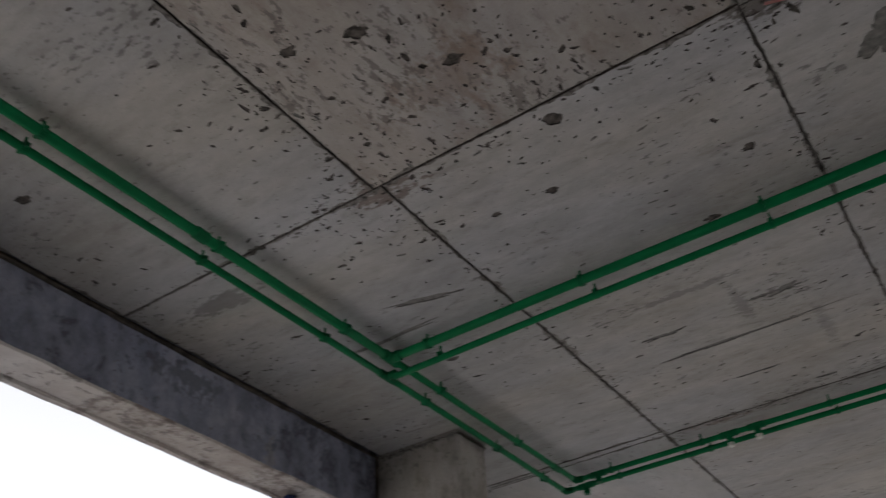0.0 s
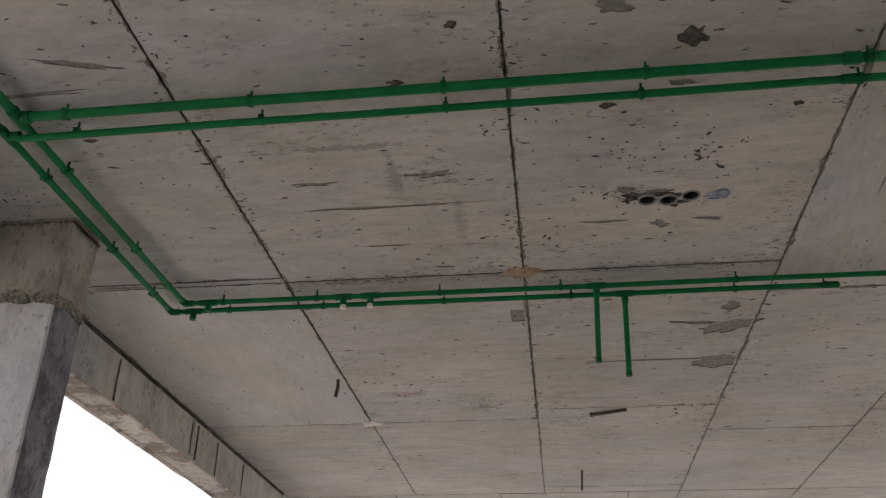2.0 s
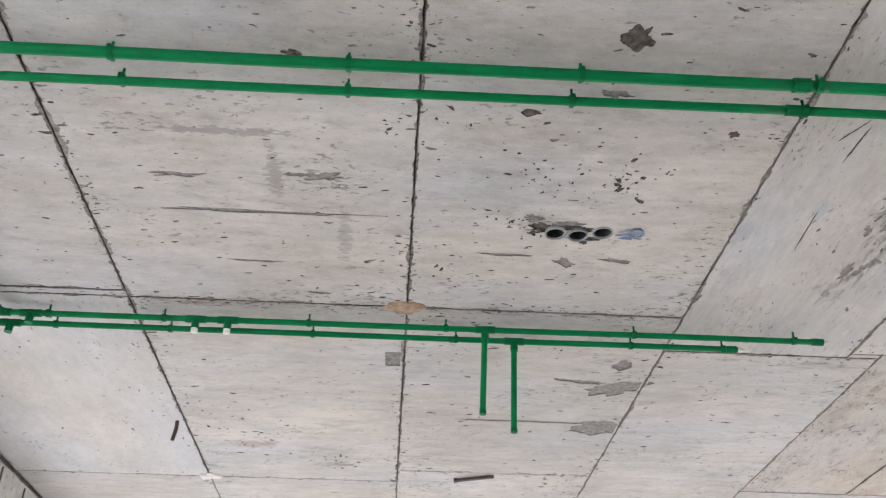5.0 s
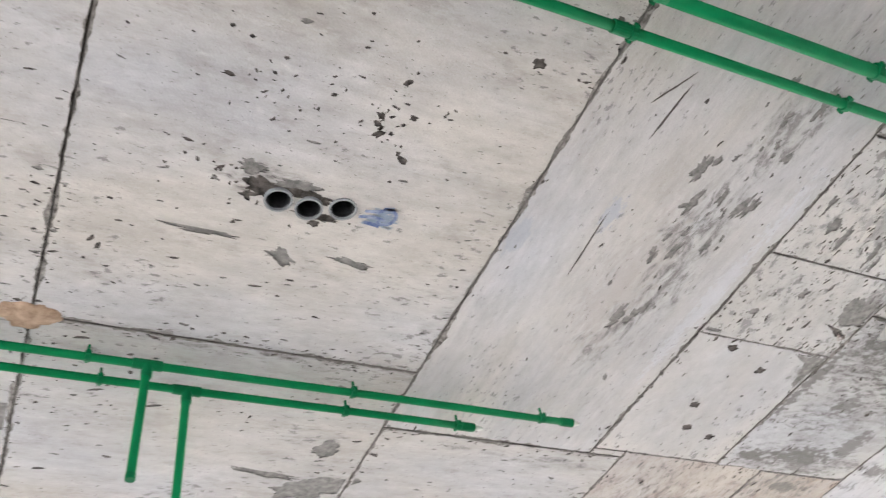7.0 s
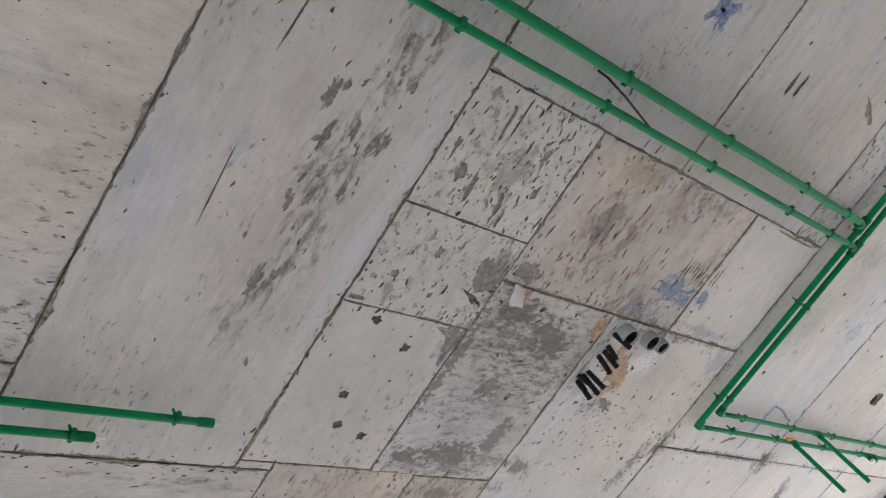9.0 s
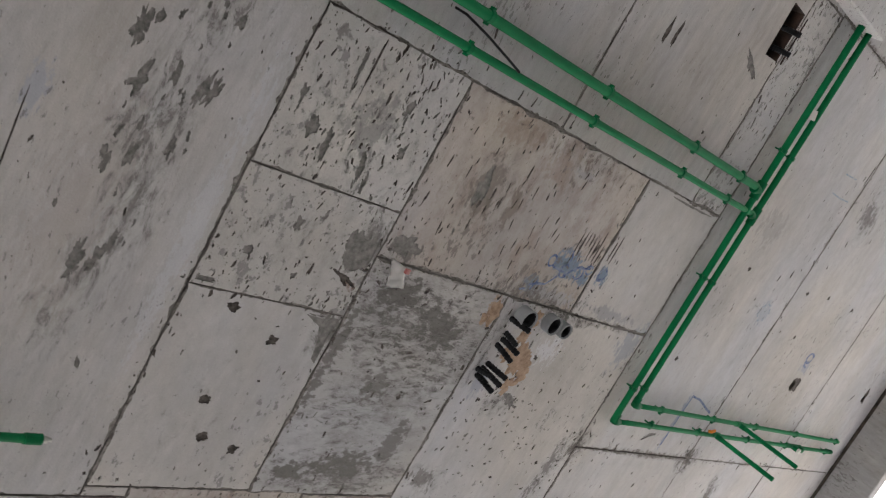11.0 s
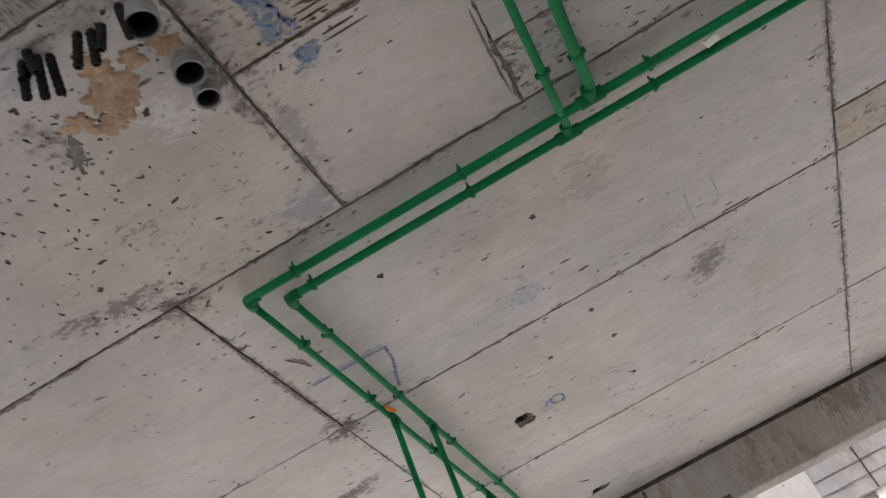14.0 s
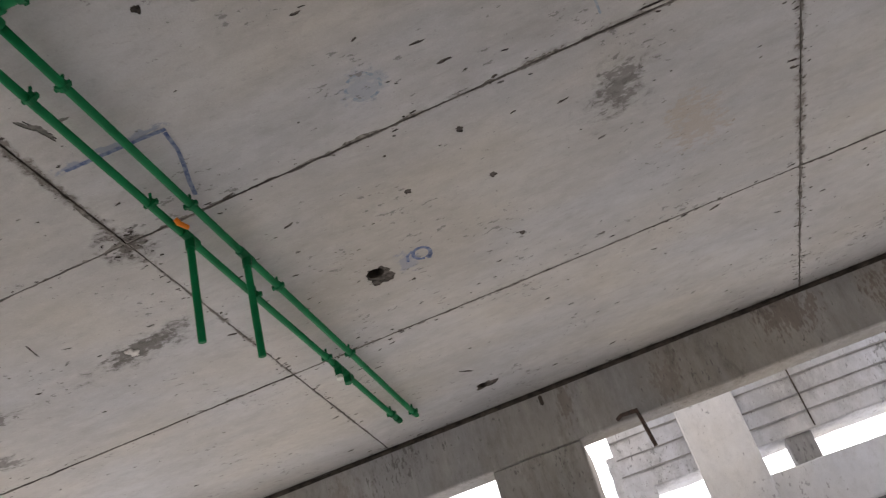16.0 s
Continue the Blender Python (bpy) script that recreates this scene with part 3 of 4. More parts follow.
mark("pit", 1.857, -1.665, 0.045, 0.045, 0, 0.5)
mark("scab", 1.9, -2.25, 0.05, 0.03)
mark("pit", 0.605, -2.295, 0.028, 0.028, 0, 0.2)
mark("pit", -0.96, -3.02, 0.028, 0.018)
mark("pit", 0.13, -2.97, 0.03, 0.02)
mark("pit", 0.33, -2.91, 0.03, 0.022)
mark("pit", 0.49, -2.675, 0.03, 0.018)
mark("pit", 0.83, -1.53, 0.03, 0.016)
mark("scab", 1.84, -1.42, 0.05, 0.016, 10, 0.5)
mark("scab", 0.58, -0.34, 0.10, 0.008, 0, 0.6)
mark("scab", 0.85, -0.1, 0.05, 0.010)
mark("scab", -0.25, -1.74, 0.16, 0.012, 15, 0.7)
mark("scab", -0.55, -1.60, 0.22, 0.012, 0, 0.7)
mark("scab", -0.9, -0.02, 0.16, 0.014, 0, 0.6)
mark("pit", -0.42, -1.30, 0.025, 0.012)
mark("pit", 1.84, -0.668, 0.10, 0.018, 3, 0.6, 0.006)
mark("pit", 1.73, -0.66, 0.05, 0.03, 10, 0.6, 0.006)
mark("pit", 1.90, -0.60, 0.07, 0.012, 0, 0.6, 0.005)
mark("scab", 1.675, -0.725, 0.045, 0.022, 10, 0.7)
mark("pit", 1.69, -0.625, 0.02, 0.015, 0, 0.6)
mark("scab", 1.815, -0.69, 0.05, 0.018, 0, 0.6)
mark("pit", 1.90, -0.572, 0.016, 0.012, 0, 0.6)
mark("scab", 1.85, -0.42, 0.045, 0.025, 25, 0.6)
mark("scab", 2.06, -0.45, 0.07, 0.012, 5, 0.7)
mark("scab", 1.62, -0.46, 0.10, 0.010, 0, 0.8)
for x, y, n in ((2.96, -1.03, 6), (3.08, -0.93, 8), (3.14, -0.86, 6), (3.0, -0.75, 5), (3.13, -0.58, 5), (3.06, -0.42, 6), (3.03, -1.33, 8), (3.12, -1.22, 6)):
    for k in range(n):
        s = random.random() ** 2
        mark("scab", x + random.gauss(0, 0.05), y + random.gauss(0, 0.08), 0.004 + 0.016 * s, 0.008 + 0.045 * s, random.uniform(-12, 12), 0.8, 0.003, 18)
mark("scab", 3.377, -0.46, 0.05, 0.02, 0, 0.6)
mark("scab", 3.944, -0.70, 0.05, 0.07, 0, 0.5)
MARKS.append(("scab", 0.003, [(3.83, -0.43), (3.90, -0.425), (3.975, -0.44), (3.972, -0.25), (3.945, -0.27), (3.93, -0.35), (3.905, -0.395)]))
for x, y in ((3.549, -0.40), (3.752, -0.31), (3.681, 0.08), (3.62, -0.06), (3.823, 0.12)):
    mark("pit", x, y, 0.022, 0.018)
mark("scab", 4.277, -1.06, 0.03, 0.08, 0, 0.7)
for k in range(12):
    mark("pit", 4.96 + 0.024 * k, -0.99 + random.uniform(-0.03, 0.03), 0.004, random.uniform(0.03, 0.07), 0, 0.4, 0.004, 12)
mark("scab", 5.584, -1.352, 0.21, 0.022, 0, 0.35)
for x, y, rx, ry, turn in ((5.46, 1.01, 0.035, 0.012, 10), (5.56, 0.975, 0.03, 0.009, 5), (5.69, 0.985, 0.10, 0.013, 4), (5.62, 1.04, 0.085, 0.012, 4), (5.78, 0.992, 0.06, 0.012, 0), (5.45, 1.045, 0.03, 0.010, 12)):
    mark("pit", x, y, rx, ry, turn, 0.4, 0.012)
mark("pit", 5.504, 0.62, 0.03, 0.022, 0, 0.5, 0.012)
for x, y in ((7.384, -0.95), (7.493, -1.25), (7.928, -1.25), (6.385, -1.2), (6.235, -0.62), (7.184, -1.22)):
    mark("pit", x, y, 0.014, 0.012)
mark("pit", 2.735, -0.70, 0.0022, 0.15, -3, 0.5, 0.003, 60)
mark("pit", 2.70, -1.22, 0.003, 0.10, 4, 0.6, 0.003, 40)
mark("pit", 2.66, -1.30, 0.003, 0.06, 30, 0.6, 0.003, 30)
mark("pit", 3.60, -1.26, 0.004, 0.09, 0, 0.5, 0.004, 40)
mark("scab", 3.58, -0.98, 0.014, 0.05, 0, 0.6)
mark("scab", 3.78, -0.90, 0.012, 0.04, 0, 0.6)
mark("pit", 7.022, -1.24, 0.006, 0.085, 0, 0.5, 0.008, 40)
mark("pit", 7.012, -1.95, 0.006, 0.06, 0, 0.5, 0.006, 40)
mark("scab", 5.12, -0.22, 0.05, 0.02, 20, 0.8)
mark("pit", 8.9, -0.68, 0.006, 0.04, 40, 0.5)
mark("scab", 6.45, -0.15, 0.05, 0.012, -20, 0.7)
mark("pit", 7.36, 0.62, 0.05, 0.004, 10, 0.5)
mark("pit", 4.75, -1.87, 0.012, 0.05, 0, 0.4)
mark("pit", 4.81, -1.88, 0.012, 0.05, 0, 0.4)
mark("scab", 5.354, -1.98, 0.08, 0.02, 30, 0.6)
mark("scab", 3.93, -0.67, 0.075, 0.05, 20, 0.5, 0.003)
mark("pit", 3.90, -0.585, 0.05, 0.012, 25, 0.7, 0.004)
mark("scab", 4.09, -0.755, 0.06, 0.04, 0, 0.5, 0.003)
mark("scab", 3.87, -0.69, 0.03, 0.06, -10, 0.5, 0.003)
for x, y, rx, ry, turn in ((3.45, -0.455, 0.07, 0.008, 5), (3.66, -0.45, 0.06, 0.005, -6), (3.84, -0.44, 0.05, 0.006, 8), (3.42, -1.10, 0.012, 0.03, 0), (3.50, -1.02, 0.02, 0.03, 10), (3.56, -1.24, 0.008, 0.06, -4),
                           (3.80, -1.18, 0.014, 0.035, 0), (3.86, -1.05, 0.014, 0.03, 20), (3.74, -0.95, 0.012, 0.05, -10), (3.62, -0.72, 0.02, 0.03, 0), (3.5, -0.6, 0.016, 0.014, 0), (3.7, -0.55, 0.012, 0.012, 0)):
    mark("scab", x, y, rx, ry, turn, 0.6, 0.004)
for k in range(90):
    mark(random.choice(("pit", "scab")), random.gauss(3.78, 0.14), random.gauss(-1.10, 0.15), random.uniform(0.002, 0.005), random.uniform(0.003, 0.015), random.uniform(-40, 40), 0.7, 0.003, 12)
for k in range(60):
    mark("pit", random.gauss(4.42, 0.28), random.gauss(-1.05, 0.2), random.uniform(0.002, 0.0045), random.uniform(0.008, 0.03), random.uniform(-10, 10), 0.7, 0.003, 12)
for k in range(50):
    mark("scab", random.gauss(5.05, 0.16), random.gauss(-0.12, 0.14), random.uniform(0.003, 0.012), random.uniform(0.003, 0.008), random.uniform(0, 180), 0.7, 0.003, 12)
# sockets through the slab
HOLES = ((1.776, -0.630, 0.040), (1.866, -0.622, 0.040), (1.958, -0.648, 0.040),
         (4.864, -0.627, 0.045), (5.056, -0.629, 0.043), (5.152, -0.619, 0.036),
         (7.79, -0.65, 0.036), (9.13, -0.70, 0.030))
for x, y, r in HOLES:
    MARKS.append(("deep", 0.24, blob(x, y, r, r, 0, 0.0, 20)))
mark("pit", 7.81, -0.655, 0.06, 0.05, 0, 0.4)
mark("pit", 9.134, -0.72, 0.04, 0.06, 0, 0.5)
MARKS.append(("rust", 0.11, [(5.42, -2.05), (5.412, -2.29), (5.572, -2.28), (5.578, -2.06)]))

SLOT = list(CON) + ["edge", "joint", "pit", "scab", "clay", "mortar", "rust", "deep", "filled"]
# "deep" socket walls take the dark joint colour as painted shade
SLOTM = [*CON.values(), EDGE, JOINT, PIT, SCAB, CLAY, MORTAR, RUSTY, JOINT, JOINT_PALE]
DENS = {"x": 80, "y": 34, "plain": 30, "spall": 380, "warm": 110, "stain": 90}
HEAPS = ((5.2, 0.1, 0.35, 80), (5.5, -0.3, 0.2, 30), (5.0, -0.5, 0.16, 60), (5.05, -0.25, 0.12, 24), (4.35, -0.3, 0.25, 60), (0.0, -2.37, 0.16, 130), (0.35, -2.6, 0.3, 170), (0.75, -2.38, 0.22, 100), (1.24, -2.36, 0.14, 120), (-0.04, -2.9, 0.12, 80), (-0.3, -2.32, 0.2, 60), (-1.1, -1.7, 0.14, 36), (-0.95, -0.85, 0.12, 30), (1.67, -0.95, 0.07, 26), (1.97, -1.0, 0.08, 26), (0.3, 1.6, 0.2, 40), (0.9, 1.95, 0.15, 40), (1.5, 0.1, 0.3, 40), (0.0, 1.2, 0.15, 30), (2.2, 2.2, 0.2, 30), (0.02, -1.9, 0.1, 16), (0.0, 0.0, 0.10, 20), (1.22, -1.2, 0.09, 14), (7.035, -0.03, 0.05, 70), (5.82, -0.02, 0.07, 60), (5.72, 0.25, 0.14, 26), (4.75, -0.5, 0.18, 26), (1.62, -0.72, 0.10, 30), (1.95, -0.98, 0.14, 30), (-1.15, -0.85, 0.16, 24), (-1.1, -2.5, 0.14, 18), (5.95, -2.41, 0.1, 16), (7.02, -2.4, 0.1, 20), (4.0, -0.66, 0.12, 24))


def random_pits(x0, x1, y0, y1, kind):
    near = x0 > -2 and y1 > -3.2 and y0 < 2.3
    n = int((x1 - x0) * (y1 - y0) * DENS[kind] * (1 if near else 0.5))
    out = []
    for hx, hy, hr, count in HEAPS:
        for _ in range(count):
            px, py = random.gauss(hx, hr), random.gauss(hy, hr * 0.8)
            if x0 + 0.015 < px < x1 - 0.015 and y0 + 0.015 < py < y1 - 0.015:
                r = min(0.009, 0.0026 * math.exp(random.gauss(0, 0.6)))
                out.append(("pit", 0.004, blob(px, py, r * random.uniform(1, 2.5), r, random.uniform(0, 180), 0.7, 11)))
    for k in range(4):   # chipped flecks along the arrises
        along = (x1 - x0) if k % 2 else (y1 - y0)
        for _ in range(int(along * (46 if kind in ("x", "warm", "spall") else 30) * (1 if near else 0.4))):
            u = random.random() * along
            w = 0.002 + 0.045 * random.random() ** 2.2
            px, py = ((x0 + u, (y0 + w, y1 - w)[k // 2]) if k % 2 else ((x0 + w, x1 - w)[k // 2], y0 + u))
            if noise.noise(Vector((px * 1.7, py * 1.7, 3.0))) + 0.25 < random.random() * 0.6:
                continue
            r = min(0.007, 0.0018 * math.exp(random.gauss(0, 0.6)))
            el = random.uniform(1.0, 3.2)
            rx, ry = (r * el, r) if kind == "x" else (r, r * el)
            out.append((random.choice(("pit", "pit", "scab")), 0.003, blob(px, py, rx, ry, random.uniform(-25, 25), 0.7, 10)))
    for _ in range(n):
        px, py = random.uniform(x0 + 0.02, x1 - 0.02), random.uniform(y0 + 0.02, y1 - 0.02)
        if random.random() < 0.35:   # crowding towards the joints
            if random.random() < 0.5:
                px = random.choice((x0, x1)) + random.uniform(0.012, 0.07) * (1 if px < (x0 + x1) / 2 else -1)
                px = min(max(px, x0 + 0.015), x1 - 0.015)
            else:
                py = min(max(random.choice((y0, y1)) + random.uniform(-0.07, 0.07), y0 + 0.015), y1 - 0.015)
        r = min(0.0065, 0.0016 * math.exp(random.gauss(0, 0.65)) + 0.0009)
        el = random.uniform(1.2, 4.2)
        rx, ry = (r * el, r) if kind == "x" else (r, r * el)
        out.append((random.choice(("pit", "pit", "scab")), 0.003, blob(px, py, rx, ry, random.uniform(-20, 20), 0.6, 11)))
    return out


def outline(x0, x1, y0, y1, g):
    """The ragged arris of a panel, the rim of dirt inside it, and the even cell edge outside."""
    inner, outer, rim = [], [], []
    corners = [(x0, y0), (x1, y0), (x1, y1), (x0, y1)]
    for k in range(4):
        a, b = Vector(corners[k]), Vector(corners[(k + 1) % 4])
        L = (b - a).length
        t = (b - a) / L
        w = Vector((-t.y, t.x))
        n = max(2, int(L / 0.016))
        for i in range(n):
            p = a + t * (L * i / n)
            e = Vector((p.x * 43, p.y * 43, k * 5.0))
            d = g * (0.52 + 0.40 * noise.noise(e)) + max(0, noise.noise(e * 0.5) - 0.32) * 0.013
            q = p + ((t + w) * g * 0.4 if i == 0 else w * d)
            far = 0.0008 + g * (0.12 + 3.2 * max(0, noise.noise(e * 0.24 + Vector((7, 1, 2))))) + g * 2.6 * max(0, noise.noise(e * 1.3 + Vector((1, 9, 4))) - 0.05)
            inner.append(q)
            outer.append(p)
            rim.append(p + (t + w) * (g * 0.4 + far) if i == 0 else q + w * far)
    return inner, outer, rim


def clipped(poly, x0, x1, y0, y1, m):
    """A blemish cut back to its panel, edge by edge."""
    for axis, lim, sign in ((0, x0 + m, 1), (0, x1 - m, -1), (1, y0 + m, 1), (1, y1 - m, -1)):
        out = []
        for k in range(len(poly)):
            a, b = poly[k - 1], poly[k]
            da, db = (a[axis] - lim) * sign, (b[axis] - lim) * sign
            if (da > 0) != (db > 0):
                s = da / (da - db)
                out.append((a[0] + s * (b[0] - a[0]), a[1] + s * (b[1] - a[1])))
            if db > 0:
                out.append(b)
        poly = out
        if len(poly) < 3:
            return []
    return poly


def area(poly):
    return sum(poly[k - 1][0] * poly[k][1] - poly[k][0] * poly[k - 1][1] for k in range(len(poly))) / 2


def holds(poly, x, y):
    odd = False
    for k in range(len(poly)):
        (ax, ay), (bx, by) = poly[k - 1], poly[k]
        if (ay > y) != (by > y) and x < ax + (y - ay) * (bx - ax) / (by - ay):
            odd = not odd
    return odd


from mathutils.geometry import delaunay_2d_cdt
cv, cf, ci = [], [], []
for x0, x1, y0, y1, kind, g in PANELS:
    zb = TOP + random.uniform(-0.0015, 0.0015)
    gap = "joint" if g > 0.0065 else "filled"
    deep = TOP + (0.012 if g > 0.0065 else 0.006)
    inner, outer, rim = outline(x0, x1, y0, y1, g)
    regions = random_pits(x0 + g, x1 - g, y0 + g, y1 - g, kind)
    for k, d, poly in MARKS:
        xs, ys = [p[0] for p in poly], [p[1] for p in poly]
        if max(xs) < x0 or min(xs) > x1 or max(ys) < y0 or min(ys) > y1:
            continue
        cut = clipped(poly, x0, x1, y0, y1, g + 0.012)
        if cut and area(cut) > 2e-5:
            regions.append((k, d, cut))
    order = {"core": 0, "pit": 1, "scab": 2, "mortar": 2.5, "clay": 3, "rust": 4, "deep": 5}
    verts = [Vector((p.x, p.y)) for p in inner]
    faces = [list(range(len(verts)))]
    rim = [(p.x, p.y) for p in rim]
    regions.append(("core", 0.0, rim))
    for k, d, poly in regions:
        faces.append(list(range(len(verts), len(verts) + len(poly))))
        verts += [Vector(p) for p in poly]
    vo, eo, fo, _, _, of = delaunay_2d_cdt(verts, [], faces, 1, 1e-5)
    ids = {}

    def vid(v, z):
        key = (v, round(z, 5))
        if key not in ids:
            ids[key] = len(cv)
            cv.append((vo[v].x, vo[v].y, z))
        return ids[key]

    edges = {}
    for tri, src in zip(fo, of):
        if 0 not in src:
            continue
        mx, my = sum(vo[v].x for v in tri) / len(tri), sum(vo[v].y for v in tri) / len(tri)
        best = max((s for s in src if s and holds(regions[s - 1][2], mx, my)), key=lambda s: order[regions[s - 1][0]], default=0)
        k, d = (regions[best - 1][0], regions[best - 1][1]) if best else ("edge", 0.0015)
        if k == "core":
            k, d = kind, 0.0
        z = zb + d
        cf.append([vid(v, z) for v in tri][::-1])
        ci.append(SLOT.index(k))
        for i in range(len(tri)):
            a, b = tri[i], tri[(i + 1) % len(tri)]
            edges.setdefault((min(a, b), max(a, b)), []).append((z, k, a, b))
    for (a, b), who in edges.items():
        if len(who) == 2 and abs(who[0][0] - who[1][0]) > 1e-5:
            lo, hi = sorted(who, key=lambda w: w[0])
            cf.append([vid(a, lo[0]), vid(b, lo[0]), vid(b, hi[0]), vid(a, hi[0])])
            ci.append(SLOT.index(hi[1]))
        elif len(who) == 1:
            z, k, p, q = who[0]
            cf.append([vid(p, z), vid(q, z), vid(q, deep), vid(p, deep)])
            ci.append(SLOT.index(gap))
    base = len(cv)
    n = len(inner)
    for p in inner:
        cv.append((p.x, p.y, deep))
    for p in outer:
        cv.append((p.x, p.y, deep))
    for i in range(n):
        j = (i + 1) % n
        cf.append([base + i, base + j, base + n + j, base + n + i])
        ci.append(SLOT.index(gap))
ceiling = new("ceiling", mesh_of("ceiling", cv, cf, SLOTM, ci))
tagged(ceiling, "grey board-cast concrete slab soffit with dark joints and pits", "ceiling", kind="structure")

# ---------------------------------------------------------------- structure
def structure(name, bm, material, label, category):
    ob = part(name, bm, material, None)
    return tagged(ob, label, category, kind="structure")


def plain_box(x0, x1, y0, y1, z0, z1):
    bm = bmesh.new()
    bmesh.ops.create_cube(bm, size=1, matrix=Matrix.Translation(((x0 + x1) / 2, (y0 + y1) / 2, (z0 + z1) / 2)) @ Matrix.Diagonal((x1 - x0, y1 - y0, z1 - z0, 1)))
    return bm


structure("slab_above", plain_box(-1.48, 9.63, -7.1, 7.7, 3.9, 4.05), CON["plain"], "concrete slab over the storey", "slab")
structure("floor", plain_box(-1.6, 9.9, -7.1, 7.7, -0.2, 0), FLOORC, "grey dusty concrete screed floor", "floor")
gm = bmesh.new()
bmesh.ops.create_grid(gm, x_segments=40, y_segments=40, size=600)
for v in gm.verts:
    v.co.z = -0.35
structure("ground", gm, GROUND, "pale dusty building-site ground", "ground")
# added out of view: blocks southern light so the ceiling darkens that way
structure("unseen_wall_south", plain_box(-1.4, 9.63, -7.3, -7.05, -0.1, 3.9), CON["plain"], "unseen plain wall added to keep light out from the south", "wall")
structure("beam_north", plain_box(-1.42, 9.63, 7.6, 7.8, 3.2, 3.9), CON["board"], "grey concrete edge beam closing the bay", "beam")
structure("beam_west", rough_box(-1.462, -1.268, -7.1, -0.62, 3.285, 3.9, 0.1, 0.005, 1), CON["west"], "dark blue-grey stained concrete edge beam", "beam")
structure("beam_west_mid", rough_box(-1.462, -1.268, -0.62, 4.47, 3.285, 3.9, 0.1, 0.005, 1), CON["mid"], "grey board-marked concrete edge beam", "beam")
structure("beam_west_far", rough_box(-1.462, -1.265, 4.9, 7.7, 3.28, 3.9, 0.12, 0.004, 5), CON["board"], "grey board-marked concrete edge beam", "beam")
structure("column_west_far", rough_box(-1.5, -1.265, 4.47, 4.9, 0, 3.9, 0.14, 0.004, 7), CON["pale"], "pale grey cast concrete column at the open edge", "column")
structure("beam_east", rough_box(9.475, 9.62, -7.1, 7.7, 3.27, 3.9, 0.1, 0.004, 2), CON["east"], "grey concrete edge beam with a rough arris", "beam")
colw = structure("column_west", rough_box(-1.475, -0.775, -0.735, -0.49, 0, 3.205, 0.09, 0.004, 3), CON["pale"], "pale cast concrete blade column with a rough pour joint, inner side coloured as shaded", "column")
structure("column_head_west", rough_box(-1.262, -0.768, -0.742, -0.50, 3.2, 3.61, 0.09, 0.004, 9), CON["head"], "brown-grey column head above the rough pour joint", "column")
def crumbs(name, places, label, material):
    """Broken lumps of mortar stuck on a face, too many to count."""
    bm = bmesh.new()
    for px, py, pz, r in places:
        q = bmesh.ops.create_icosphere(bm, subdivisions=1, radius=r, matrix=Matrix.Translation((px, py, pz)))
        for v in q["verts"]:
            o = v.co - Vector((px, py, pz))
            v.co = Vector((px, py, pz)) + Vector((o.x * 1.25, o.y * 1.25, o.z)) * (1 + 0.6 * noise.noise(v.co * 190))
    tagged(part(name, bm, material, None), label, "pour joint", kind="structure")


ring = []
for _ in range(620):
    u = random.random() * 0.75
    face = u < 0.505
    low = 3.186 - 0.028 * noise.noise(Vector((u * 9, 2, 0))) - (0.11 * max(0, 1 - abs(u - 0.09) / 0.05) * random.random() if face else 0)
    z = low + abs(random.gauss(0, 0.018))
    r = random.uniform(0.004, 0.0115)
    ring.append((-1.268 + u, -0.738 + random.uniform(-0.002, 0.004), z, r) if face else (-0.772, -0.735 + (u - 0.505), z, r))
for _ in range(110):
    ring.append((-1.25 + random.random() * 0.48, -0.743, 3.578 + random.gauss(0, 0.006), random.uniform(0.003, 0.008)))
crumbs("pour_joint", ring, "crumbling rough mortar pour joint round the column", CRUMB)
structure("column_groove", joined(rough_box(-1.274, -1.265, -0.7385, -0.733, 1.2, 3.19, 0.08, 0.002, 71), rough_box(-1.130, -1.125, -0.7375, -0.733, 1.2, 2.92, 0.08, 0.002, 72), rough_box(-1.047, -1.042, -0.737, -0.733, 1.2, 2.94, 0.08, 0.002, 73), rough_box(-0.961, -0.958, -0.7365, -0.733, 1.2, 2.90, 0.08, 0.002, 74)), JOINT_PALE, "dirty formwork grooves down the column face", "joint")
structure("corner_joint", rough_box(-1.27, -1.246, -0.755, -0.742, 3.29, 3.6, 0.03, 0.004, 75), JOINT, "dark strip in the corner of beam and column", "joint")
structure("beam_lip", rough_box(-1.482, -1.44, -7.0, 4.47, 3.276, 3.301, 0.05, 0.009, 15), CON["soffit"], "broken mortar lip along the beam soffit", "beam edge")
structure("column_east", rough_box(9.477, 9.80, -1.05, -0.55, 0, 3.268, 0.1, 0.005, 4), CON["east"], "grey concrete column under the edge beam", "column")
structure("dropped_slab", rough_box(5.42, 6.08, -4.7, -2.42, 3.50, 3.75, 0.1, 0.003, 6), CON["spall"], "pitted dropped concrete slab edge", "slab")
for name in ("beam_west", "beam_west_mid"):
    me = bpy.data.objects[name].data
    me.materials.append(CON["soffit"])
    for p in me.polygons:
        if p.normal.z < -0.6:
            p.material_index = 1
# shade of the column's inward side, put into its colour by face direction
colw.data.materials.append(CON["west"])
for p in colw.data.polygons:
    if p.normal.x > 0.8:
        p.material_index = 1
def strips(name, x, facing, runs, label):
    """Dark strips on a beam's inner face: painted groove shade, and formwork-joint dirt."""
    bm = None
    for k, (y0, y1, z0, z1) in enumerate(runs):
        b = rough_box(min(x, x + facing), max(x, x + facing), y0, y1, z0, z1, 0.05, 0.0022, 50 + k)
        bm = b if bm is None else joined(bm, b)
